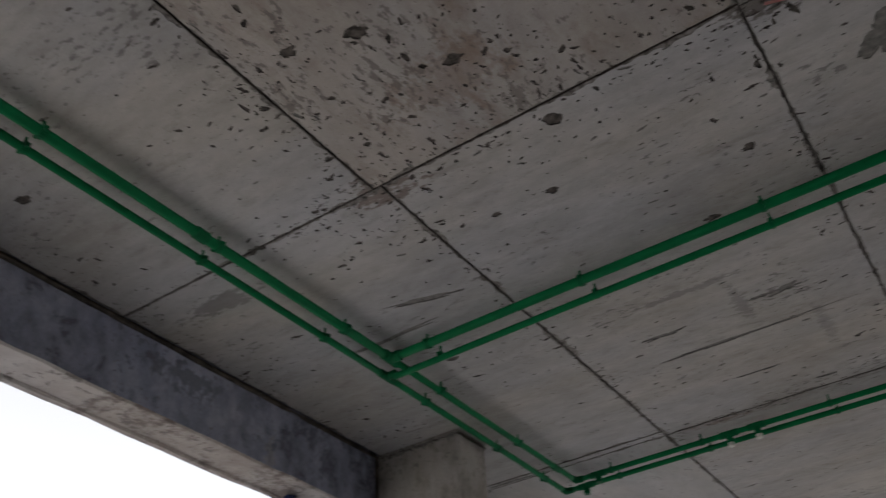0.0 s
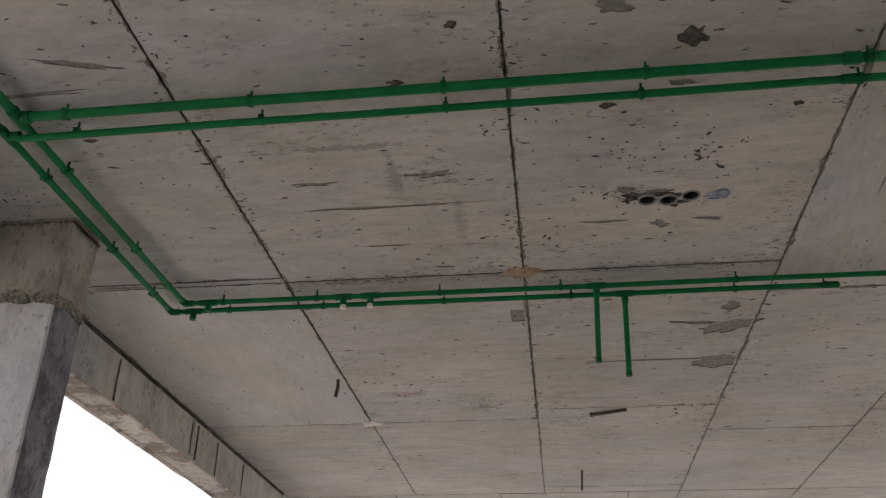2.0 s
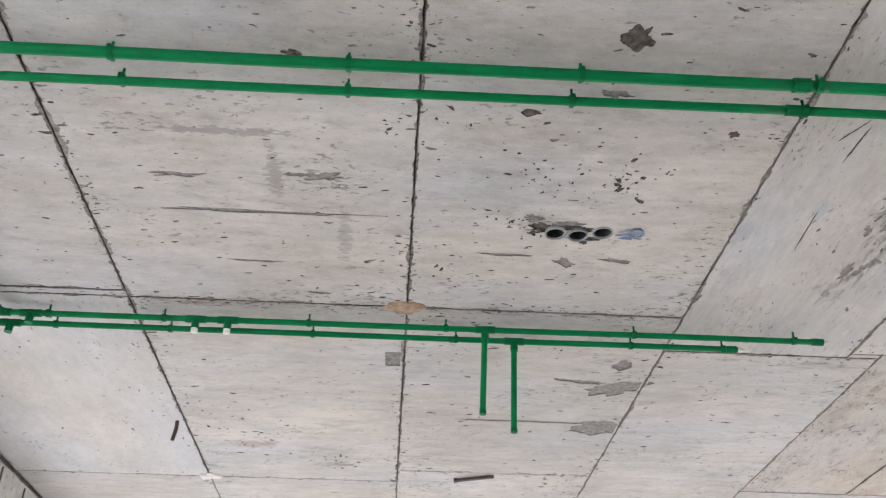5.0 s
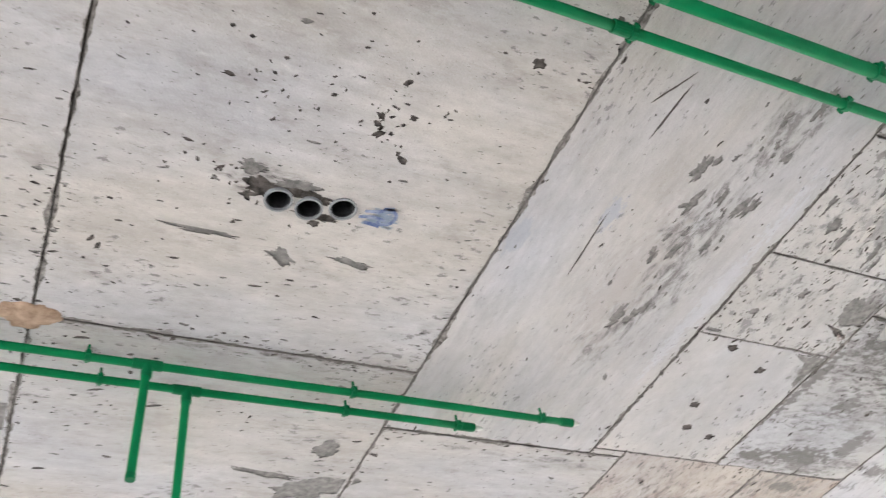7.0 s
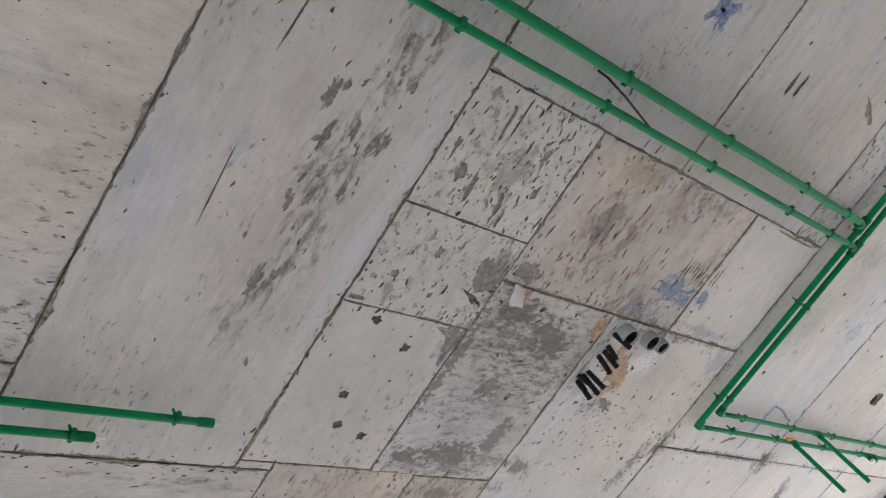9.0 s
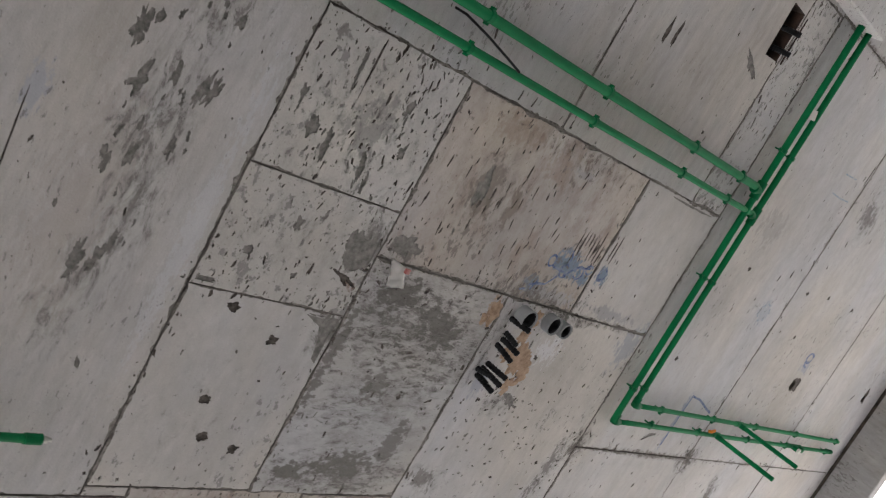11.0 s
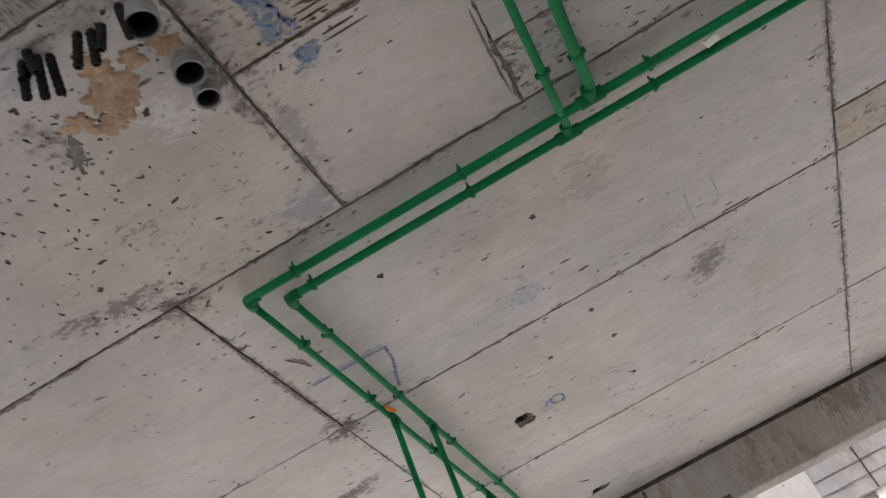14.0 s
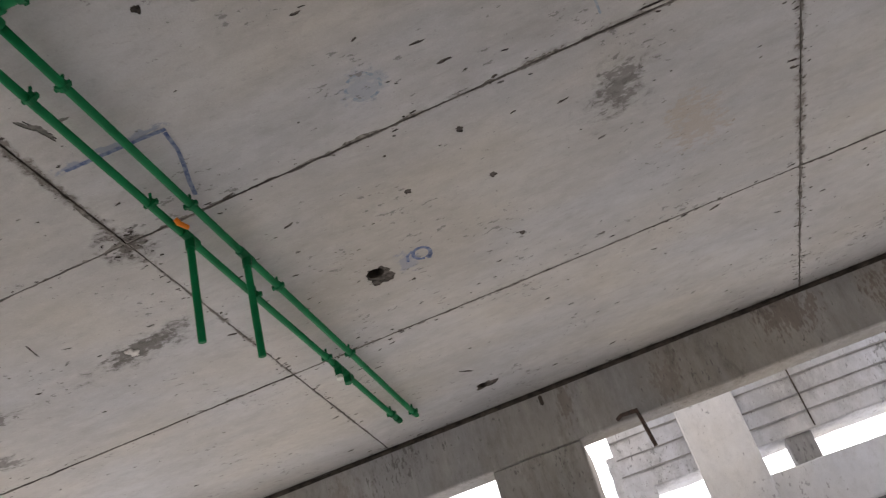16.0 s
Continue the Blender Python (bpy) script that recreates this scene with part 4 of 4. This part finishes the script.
    structure(name, bm, JOINT, label, "joint")


# the long runs under the slab paint the groove's shade as dark strips
strips("beam_joint_west", -1.27, 0.007, [(-7.0, -0.745, 3.588, 3.612), (-0.49, 4.46, 3.588, 3.612), (0.85, 0.862, 3.30, 3.57), (2.075, 2.087, 3.32, 3.57), (2.185, 2.20, 3.31, 3.57), (2.61, 2.625, 3.30, 3.57), (3.24, 3.25, 3.3, 3.57), (-3.1, -3.09, 3.3, 3.57)], "dark strips painting the shaded groove at the beam top, and dirt in its formwork joints")
strips("beam_joint_east", 9.478, -0.008, [(-7.0, 7.0, 3.585, 3.612), (-0.935, -0.915, 3.52, 3.58)], "dark strip painting the shaded groove along the top of the beam")
structure("column_top_joint", rough_box(-1.255, -0.762, -0.7455, -0.49, 3.572, 3.590, 0.03, 0.003, 61), JOINT, "dark joint strip under the slab at the column head", "joint")
spacer = part("plastic_spacer", joined(tube([(-1.40, -1.24, 3.258), (-1.40, -1.17, 3.251)], 0.024, 10), tube([(-1.40, -1.205, 3.298), (-1.40, -1.205, 3.213)], 0.016, 10), tube([(-1.425, -1.215, 3.248), (-1.365, -1.19, 3.233)], 0.02, 10)), plastic("blue_black_plastic", (0.02, 0.03, 0.09)), None)
tagged(spacer, "blue-black plastic spacer stuck in the beam soffit", "spacer")
# the neighbouring frame beyond the east beam
# its pale and bright concretes carry outdoor light in their colour
structure("outer_beam", rough_box(10.5, 10.75, -6.5, -1.12, 3.19, 3.85, 0.12, 0.008, 8), CON["pale"], "board-marked concrete beam of the outer frame", "beam")
for k, z in enumerate((3.30, 3.41, 3.53, 3.66)):
    structure("board_line", rough_box(10.492, 10.502, -6.4, -1.13, z, z + 0.006 + 0.003 * (k % 2), 0.12, 0.0025, 80 + k), CON["board"], "board joint line across the outer beam", "joint")
for k, y in enumerate((-2.32, -2.95, -3.6)):
    structure("board_line", rough_box(10.491, 10.502, y, y + 0.009, 3.2, 3.84, 0.12, 0.0025, 90 + k), JOINT, "dark vertical board joint on the outer beam", "joint")
structure("outer_pier", rough_box(10.44, 10.5, -1.95, -1.58, 0, 3.60, 0.15, 0.003, 10), CON["bright"], "pale smooth concrete fin in front of the outer beam", "pier")
structure("outer_apron", rough_box(10.56, 10.72, -6.5, -1.1, 2.2, 2.72, 0.2, 0.004, 19), CON["board"], "grey concrete beam under the outer sill", "beam")
structure("outer_sill", rough_box(10.5, 10.7, -6.5, -1.1, 2.71, 3.02, 0.15, 0.005, 11), CON["bright"], "pale horizontal concrete sill of the outer frame", "sill")
structure("outer_stub", rough_box(10.52, 10.66, -2.28, -2.12, 3.0, 3.2, 0.1, 0.004, 12), CON["board"], "short grey concrete stub between sill and beam", "pier")
structure("outer_jamb", rough_box(10.5, 10.62, -1.30, -1.065, 2.7, 3.45, 0.04, 0.012, 18), CON["pale"], "ragged pale concrete jamb at the end of the outer beam", "pier")

# ---------------------------------------------------------------- pipework
PZ = 3.556


def straight(a, b, wobble=0.002, n=14):
    a, b = Vector(a), Vector(b)
    pts = []
    for k in range(n + 1):
        p = a.lerp(b, k / n)
        if 0 < k < n:
            p += noise.noise_vector(p * 1.3 + Vector((9, 3, 1))) * wobble
        pts.append(p)
    return pts


def pipe_line(name, label, runs):
    """runs: (start, end, radius). One thing with its lengths of pipe."""
    e = new(name)
    tagged(e, label, "pipe")
    for a, b, r in runs:
        part("pipe", tube(straight(a, b), r, 16), GREEN, e, smooth=True)
    return e


def elbow(e, p, a, b, r):
    """A socket elbow at p between the directions a and b."""
    p, a, b = Vector(p), Vector(a), Vector(b)
    part("elbow", tube([p + a * 0.045, p + a * 0.02, p + (a + b) * 0.004, p + b * 0.02, p + b * 0.045], r * 1.28, 16), FITTING, e, smooth=True)


def tee(e, p, axis, branch, r, rb=None):
    p, axis, branch = Vector(p), Vector(axis), Vector(branch)
    rb = rb or r
    bm = joined(tube([p - axis * 0.045, p + axis * 0.045], r * 1.28, 16), tube([p, p + branch * 0.048], rb * 1.28, 16))
    part("tee", bm, FITTING, e)


def coupling(e, p, axis, r, length=0.05):
    p, axis = Vector(p), Vector(axis)
    part("coupling", tube([p - axis * length / 2, p + axis * length / 2], r * 1.26, 16), FITTING, e)


def clamp(e, p, axis, r):
    """A saddle clip: a ring round the pipe, two ears and a foot on the slab."""
    p, axis = Vector(p), Vector(axis)
    side = axis.cross(Vector((0, 0, 1)))
    bms = [tube([p - axis * 0.009, p + axis * 0.009], r + 0.0045, 14)]
    ear = bmesh.new()
    for s in (-1, 1):
        c = p + side * s * (r + 0.004)
        bmesh.ops.create_cube(ear, size=1, matrix=Matrix.Translation(c) @ Matrix.Diagonal((0.012 + 0.002 * abs(side.x), 0.012 + 0.002 * abs(side.y), 0.016, 1)))
    foot = bmesh.new()
    h = TOP - p.z
    bmesh.ops.create_cube(foot, size=1, matrix=Matrix.Translation(p + Vector((0, 0, h / 2))) @ Matrix.Diagonal((0.007, 0.007, h + 0.006, 1)))
    part("clip", joined(bms[0], ear, foot), FITTING, e)


def plug(e, p, axis, r):
    p, axis = Vector(p), Vector(axis)
    part("end_plug", joined(tube([p, p + axis * 0.02], r * 0.8, 12), tube([p + axis * 0.02, p + axis * 0.034], r * 0.45, 10)), WHITE, e, "white threaded end plug")


X, Y, Z = Vector((1, 0, 0)), Vector((0, 1, 0)), Vector((0, 0, 1))
RA, RB, RC = 0.0185, 0.0145, 0.0135

# west pair, running along the open edge and turning along the bay
a = pipe_line("water_pipe", "green plastic water pipe clipped under the slab, turning a corner", [
    ((-0.68, -7.0, PZ), (-0.586, -1.53, PZ), RA), ((-0.586, -1.53, PZ), (-0.572, 0.106, PZ), RB), ((-0.572, 0.106, PZ), (3.13, 0.1, PZ), RC)])
tee(a, (-0.586, -1.53, PZ), Y, X, RA, RA)
elbow(a, (-0.572, 0.106, PZ), -Y, X, RC)
for y in (-5.3, -4.6, -3.9, -3.20, -2.50, -1.825, -1.17, -0.495):
    clamp(a, (-0.586 + (0.008 if y > -1.5 else 0.0172 * (y + 1.53)), y, PZ), Y, RA if y < -1.5 else RB)
coupling(a, (-0.604, -2.58, PZ), Y, RA)
coupling(a, (-0.576, -0.115, PZ), Y, RB, 0.06)
for x in (-0.362, 0.142, 0.784, 1.398, 2.257, 3.0):
    clamp(a, (x, 0.104 - 0.003 * x, PZ), X, RC)
for x, y in ((0.283, 0.105), (0.425, 0.104)):
    tee(a, (x, y, PZ), X, -Z, RC)
    part("end_plug", tube([(x, y, PZ - 0.045), (x, y, PZ - 0.066)], RC * 1.1, 14), WHITE, a, "white end plug")
tee(a, (-0.44, 0.106, PZ), X, -Z, RC)
tee(a, (1.575, 0.102, PZ), X, -Z, RC)
part("drop_pipe", tube(straight((1.575, 0.102, PZ), (1.562, 0.12, 3.165)), RC, 16), GREEN, a, smooth=True)
part("drop_cap", tube([(1.562, 0.12, 3.175), (1.562, 0.12, 3.155)], RC * 1.12, 14), FITTING, a)
plug(a, (3.13, 0.1, PZ), X, RC)
coupling(a, (3.11, 0.1, PZ), X, RC)

b = pipe_line("water_pipe", "thinner green plastic water pipe clipped beside its twin", [
    ((-0.76, -7.0, PZ), (-0.69, -1.42, PZ), RB), ((-0.69, -1.42, PZ), (-0.684, 0.204, PZ), RB), ((-0.684, 0.204, PZ), (2.77, 0.205, PZ), RC)])
tee(b, (-0.69, -1.42, PZ), Y, X, RB)
elbow(b, (-0.684, 0.204, PZ), -Y, X, RC)
for y in (-5.3, -4.6, -3.9, -3.19, -2.48, -1.825, -1.13, -0.51, -0.03):
    clamp(b, (-0.689 + 0.0126 * min(0, y + 1.42), y, PZ), Y, RB)
tee(b, (-0.56, 0.204, PZ), X, -Z, RC)
for x in (-0.36, 0.152, 0.795, 1.451, 2.267, 2.70):
    clamp(b, (x, 0.204, PZ), X, RC)
tee(b, (1.72, 0.206, PZ), X, -Z, RC)
part("drop_pipe", tube(straight((1.72, 0.206, PZ), (1.708, 0.215, 3.125)), RC, 16), GREEN, b, smooth=True)
part("drop_cap", tube([(1.708, 0.215, 3.135), (1.708, 0.215, 3.115)], RC * 1.12, 14), FITTING, b)
plug(b, (2.77, 0.205, PZ), X, RC)
coupling(b, (2.74, 0.205, PZ), X, RC)

# cross pair over the middle of the bays
c = pipe_line("cross_pipe", "green plastic water pipe crossing the slab between two tees", [((-0.54, -1.53, PZ), (2.46, -1.544, PZ), RA), ((2.46, -1.544, PZ), (5.89, -1.566, PZ), RA)])
for x in (-0.40, 0.303, 1.002, 1.700, 2.430, 3.15, 3.87, 4.57, 5.26, 5.72):
    clamp(c, (x, -1.533 - 0.0058 * x, PZ), X, RA)
coupling(c, (2.375, -1.544, PZ), X, RA)
d = pipe_line("cross_pipe", "thinner green plastic water pipe crossing the slab", [((-0.65, -1.42, PZ - 0.014), (2.42, -1.433, PZ), RB), ((2.42, -1.433, PZ), (6.0, -1.449, PZ), RB)])
for x in (-0.41, 0.31, 0.997, 1.693, 2.43, 3.14, 3.855, 4.58, 5.275, 5.715):
    clamp(d, (x, -1.422 - 0.0045 * x, PZ - 0.002), X, RB)
coupling(d, (2.395, -1.433, PZ), X, RB)

# east pair
e1 = pipe_line("water_pipe", "green plastic water pipe turning towards the east beam", [((5.928, -2.45, PZ), (5.928, -0.228, PZ), RA * 0.9), ((5.938, -0.228, PZ), (9.064, -0.24, PZ), RC)])
tee(e1, (5.926, -1.556, PZ), Y, -X, RA)
elbow(e1, (5.935, -0.228, PZ), -Y, X, RC * 1.15)
for y in (-1.768, -1.073, -0.425):
    clamp(e1, (5.926, y, PZ), Y, RA * 0.9)
for x in (6.305, 6.86, 7.545, 8.18, 8.95):
    clamp(e1, (x, -0.238, PZ), X, RC)
tee(e1, (7.085, -0.237, PZ), X, -Z, RC)
part("drop_pipe", tube(straight((7.085, -0.237, PZ), (7.085, -0.237, 3.14)), RC, 16), GREEN, e1, smooth=True)
tee(e1, (8.286, -0.24, PZ), X, -Z, RC)
part("end_plug", tube([(8.286, -0.24, PZ - 0.045), (8.286, -0.24, PZ - 0.065)], RC * 1.15, 14), WHITE, e1, "white end plug")
tee(e1, (8.386, -0.24, PZ), X, -Z, RC)
plug(e1, (9.064, -0.24, PZ), X, RC)
coupling(e1, (9.034, -0.24, PZ), X, RC)
part("cable_tie", tube([(6.965, -0.258, PZ - 0.006), (6.98, -0.262, PZ - 0.016), (7.02, -0.27, PZ - 0.012)], 0.009, 8), ORANGE, e1, "orange plastic tag")
e2 = pipe_line("water_pipe", "green plastic water pipe beside its twin, turning a corner", [((6.028, -2.45, PZ), (6.028, -0.335, PZ), RA * 0.86), ((6.033, -0.335, PZ), (9.074, -0.332, PZ), RC)])
tee(e2, (6.028, -1.442, PZ), Y, -X, RA * 0.9, RB)
elbow(e2, (6.031, -0.335, PZ), -Y, X, RC * 1.15)
for y in (-1.763, -1.066, -0.434):
    clamp(e2, (6.029, y, PZ), Y, RA * 0.86)
for x in (6.315, 6.94, 7.545, 8.22, 9.02):
    clamp(e2, (x, -0.333, PZ), X, RC)
tee(e2, (7.299, -0.333, PZ), X, -Z, RC)
part("drop_pipe", tube(straight((7.299, -0.333, PZ), (7.299, -0.333, 3.14)), RC, 16), GREEN, e2, smooth=True)
plug(e2, (9.074, -0.332, PZ), X, RC)
part("tape", tube([(5.961, -2.0, PZ - 0.012), (5.971, -1.955, PZ - 0.016)], 0.014, 10), WHITE, e2, "white tape tag")

# ---------------------------------------------------------------- things in the slab
def sleeve(x, y, r, drop, wall=0.005):
    ob = part("pipe_sleeve", tube([(x, y, TOP + 0.03), (x, y, TOP - drop)], r, 28, r - wall), GREYPVC, None)
    # added inner tube, dark to paint the sleeve's inner shade
    part("bore", tube([(x, y, TOP + 0.22), (x, y, TOP - drop + 0.008)], r - wall - 0.0005, 28, r - wall - 0.003), BORE_SHADE, ob, "dark liner painting the shade inside the bore")
    return tagged(ob, "grey plastic pipe sleeve cast through the concrete slab", "pipe sleeve", "sleeves in the slab")


for k, (x, y, r) in enumerate(HOLES[:6]):
    sleeve(x, y, r, 0.005 if k < 3 else (0.055, 0.045, 0.045)[k - 3])


def conduit(x, y, z1, tx=0.0, ty=0.0):
    n = 16
    run = [(x + tx * (k / n) ** 1.6, y + ty * (k / n) ** 1.6, TOP + 0.03 + (z1 - TOP - 0.03) * k / n) for k in range(n + 1)]
    ob = part("conduit_stub", tube(run, 0.0112, 12, 0.008, ribs=0.0024), BLACK, None)
    tagged(ob, "black ribbed plastic conduit stub sticking out of the slab", "conduit", "conduit stubs")


for x, y, z1, tx, ty in ((4.822, -0.477, 3.508, 0.022, 0.027), (4.834, -0.506, 3.512, 0.032, 0.019), (4.838, -0.535, 3.53, 0.012, 0.02), (4.805, -0.326, 3.51, 0.04, 0.026), (4.812, -0.363, 3.506, 0.055, 0.028),
                         (4.828, -0.386, 3.512, 0.056, 0.017), (4.84, -0.315, 3.535, -0.03, -0.005), (4.79, -0.35, 3.53, 0.02, -0.012), (4.815, -0.60, 3.512, 0.04, 0.004)):
    conduit(x, y, z1, tx, ty)
for x, y in ((5.474, -2.19), (5.484, -2.10)):
    conduit(x, y, TOP - 0.05, 0.03, 0.0)


def bar(x, y, top, pts, r=0.008):
    ob = part("steel_stub", tube([(x, y, TOP + 0.02), *[(x + p[0], y + p[1], TOP - p[2]) for p in pts]], r, 8), STEEL, None)
    tagged(ob, "short rusty steel stub hanging from a joint", "steel bar", "steel stubs")


bar(-0.045, 1.42, 0, [(0, 0, 0.05), (-0.01, 0.0, 0.115)], 0.011)
bar(1.555, 3.8, 0, [(0, 0, 0.0), (-0.005, 0, 0.10), (-0.01, 0, 0.17)], 0.009)
bar(4.91, 0.752, 0, [(0, 0, 0.035), (0.012, 0.0, 0.045), (0.03, 0.0, 0.05), (0.03, 0.004, 0.115)], 0.008)
bar(7.663, 1.10, 0, [(0, 0, 0.04), (0.01, 0.0, 0.07)], 0.009)
bar(1.60, 2.26, 0, [(0.0, 0, 0.012), (0.24, -0.10, 0.012)], 0.011)


def dab(name, label, material, lobes, thick=0.008, rag=0.5):
    """A trowelled lump stuck under the slab, thin at its rim."""
    first = None
    for x, y, rx, ry, turn in lobes:
        bm = bmesh.new()
        rim = blob(x, y, rx, ry, turn, rag, 48)
        rings = []
        for s, h in ((1.0, -0.002), (0.93, 0.55), (0.7, 0.9), (0.35, 1.0)):
            rings.append([bm.verts.new((x + (p[0] - x) * s, y + (p[1] - y) * s, TOP - max(-0.003, thick * h * (1 + 0.35 * noise.noise(Vector((p[0] * 60 * s, p[1] * 60 * s, 3))))))) for p in rim])
        for A, B in zip(rings, rings[1:]):
            for k in range(48):
                bm.faces.new((A[k - 1], A[k], B[k], B[k - 1]))
        bm.faces.new(rings[-1])
        bmesh.ops.recalc_face_normals(bm, faces=bm.faces)
        if first is None:
            first = tagged(part(name, bm, material, None, smooth=True), label, "patch")
        else:
            part("lump", bm, material, first, smooth=True)


dab("clay_patch", "orange clay dab pressed over a crossing of joints", CLAY, ((1.213, 0.005, 0.085, 0.052, 0),), 0.008, 0.35)
dab("mortar_patch", "round white mortar dab over a crossing of joints", MORTAR, ((0.005, 2.35, 0.07, 0.06, 0),))
dab("clay_patch", "crumbling orange clay smeared between the conduit stubs", CLAY, ((5.02, -0.42, 0.075, 0.07, 10), (5.035, -0.30, 0.035, 0.05, 30), (4.94, -0.44, 0.05, 0.04, 0), (4.96, -0.53, 0.035, 0.04, 0), (4.975, -0.62, 0.04, 0.035, -10), (5.09, -0.36, 0.03, 0.05, 20)), 0.0035, 0.6)
dab("clay_patch", "small orange clay smear over a joint", CLAY, ((4.70, -0.60, 0.035, 0.05, 0), (4.66, -0.57, 0.02, 0.025, 0)), 0.004)
dab("mortar_patch", "small broken mortar plug", MORTAR, ((5.50, 0.62, 0.022, 0.03, 0),), 0.008)
dab("clay_patch", "crumbs of brown clay round a plug", CLAY, ((5.545, 0.615, 0.03, 0.035, 0),), 0.005)
dab("mortar_patch", "small round white mortar plug in a stain", MORTAR, ((7.63, 0.36, 0.028, 0.026, 0),), 0.006)


def sheet_scrap():
    bm = bmesh.new()
    n = 8
    a, b2, c2, d2 = Vector((4.045, -0.705)), Vector((4.125, -0.685)), Vector((4.150, -0.612)), Vector((4.072, -0.598))
    rows = []
    for i in range(n + 1):
        row = []
        for j in range(n + 1):
            p = a.lerp(b2, i / n).lerp(d2.lerp(c2, i / n), j / n)
            row.append(bm.verts.new((p.x, p.y, TOP - 0.012 - 0.010 * noise.noise(Vector((i * 0.6, j * 0.6, 2))) - 0.012 * (j / n))))
        rows.append(row)
    for i in range(n):
        for j in range(n):
            bm.faces.new((rows[i][j], rows[i + 1][j], rows[i + 1][j + 1], rows[i][j + 1]))
    bmesh.ops.solidify(bm, geom=bm.faces[:], thickness=0.008)
    ob = part("sheet_scrap", bm, SHEET, None, smooth=True)
    tagged(ob, "torn white plastic sheet scrap stuck at a joint", "scrap")
    part("print", plain_box(4.118, 4.136, -0.686, -0.668, TOP - 0.03, TOP - 0.018), REDC, ob, "red printed corner")


sheet_scrap()

hook = part("steel_hook", tube([(9.47, -1.27, 3.29), (9.455, -1.30, 3.30), (9.45, -1.38, 3.295), (9.45, -1.388, 3.25), (9.45, -1.405, 3.085)], 0.011, 8), STEEL, None)
tagged(hook, "bent black steel bar sticking out of the edge beam", "steel bar")

wire = part("wire", tube([(3.765, -1.525, TOP - 0.004), (3.79, -1.523, PZ + 0.005), (3.90, -1.50, PZ - 0.012), (4.0, -1.475, PZ - 0.02), (4.085, -1.455, PZ - 0.022)], 0.0042, 8), BLACK, None)
tagged(wire, "loose black wire draped over the green pipes", "wire")

# chalk marks
def chalk(strokes, width, material, label):
    bm = bmesh.new()
    for s in strokes:
        pts = [Vector((p[0], p[1], TOP - 0.0025)) for p in s]
        prev = None
        for k in range(len(pts)):
            t = (pts[min(k + 1, len(pts) - 1)] - pts[max(k - 1, 0)]).normalized()
            w = Vector((-t.y, t.x, 0)) * width * (0.7 + 0.6 * abs(noise.noise(pts[k] * 60)))
            q = (bm.verts.new(pts[k] - w), bm.verts.new(pts[k] + w))
            if prev:
                bm.faces.new((prev[0], prev[1], q[1], q[0]))
            prev = q
    ob = part("chalk_mark", bm, material, None)
    tagged(ob, label, "chalk mark", kind="structure")


def arc(cx, cy, rx, ry, a0, a1, n=14):
    return [(cx + rx * math.cos(radians(a0 + (a1 - a0) * k / n)), cy + ry * math.sin(radians(a0 + (a1 - a0) * k / n))) for k in range(n + 1)]


chalk([arc(2.085, -0.655, 0.03, 0.03, -120, 130), [(2.01, -0.635), (2.05, -0.645), (2.09, -0.64)], [(2.02, -0.66), (2.06, -0.668), (2.10, -0.69)], [(2.03, -0.62), (2.08, -0.615)]], 0.007, CHALK, "blue chalk scribble beside the sleeves")
chalk([arc(4.858, -0.886, 0.022, 0.025, 0, 350), [(4.875, -0.865), (4.92, -0.86), (4.969, -0.856)], arc(4.965, -0.86, 0.028, 0.03, 30, 300), [(4.80, -0.76), (4.845, -0.775), (4.893, -0.782), (4.94, -0.83)], [(4.82, -0.74), (4.84, -0.79)], arc(5.06, -0.874, 0.03, 0.03, 180, 500), [(4.97, -0.84), (5.03, -0.89), (5.124, -0.907)], arc(5.12, -0.90, 0.022, 0.02, 0, 330), arc(5.225, -0.90, 0.025, 0.03, 0, 350), [(5.20, -0.87), (5.25, -0.885)], [(4.95, -0.955), (4.97, -0.92), (4.955, -0.88)], [(4.76, -0.73), (4.79, -0.74)]], 0.0055, CHALK, "blue chalk scribble on the concrete")
chalk([arc(7.777, -0.857, 0.04, 0.035, 0, 350), [(7.74, -0.83), (7.76, -0.80), (7.80, -0.79)], [(7.80, -0.89), (7.83, -0.87)]], 0.009, CHALK, "blue chalk ring on the concrete")
chalk([arc(6.82, -1.017, 0.055, 0.055, 20 + 60 * k, 58 + 60 * k, 4) for k in range(6)], 0.007, FADED, "faded blue chalk ring on the concrete")
chalk([[(6.625, -0.10), (6.63, -0.25), (6.635, -0.36), (6.64, -0.44)], [(6.65, -0.43), (6.735, -0.42), (6.80, -0.40), (6.88, -0.37), (6.95, -0.35)]], 0.009, CHALK, "blue chalk corner line crossing under the pipes")
chalk([[(6.715, -1.76), (6.835, -1.76), (6.955, -1.77)], [(6.735, -1.88), (6.885, -1.89)]], 0.005, FADED, "two faint blue chalk lines")
chalk([[(4.076, -1.98), (4.176, -1.86)], [(4.066, -1.86), (4.146, -1.94), (4.196, -1.97)]], 0.012, CHALK, "smeared blue chalk cross")
chalk([[(2.0, -1.90), (2.1, -1.86)], [(2.06, -1.94), (2.04, -1.83)]], 0.012, CHALK, "smeared blue chalk cross")
chalk([[(1.28, -2.33), (1.34, -2.31), (1.40, -2.33)]], 0.006, REDC, "red chalk smear by a joint")
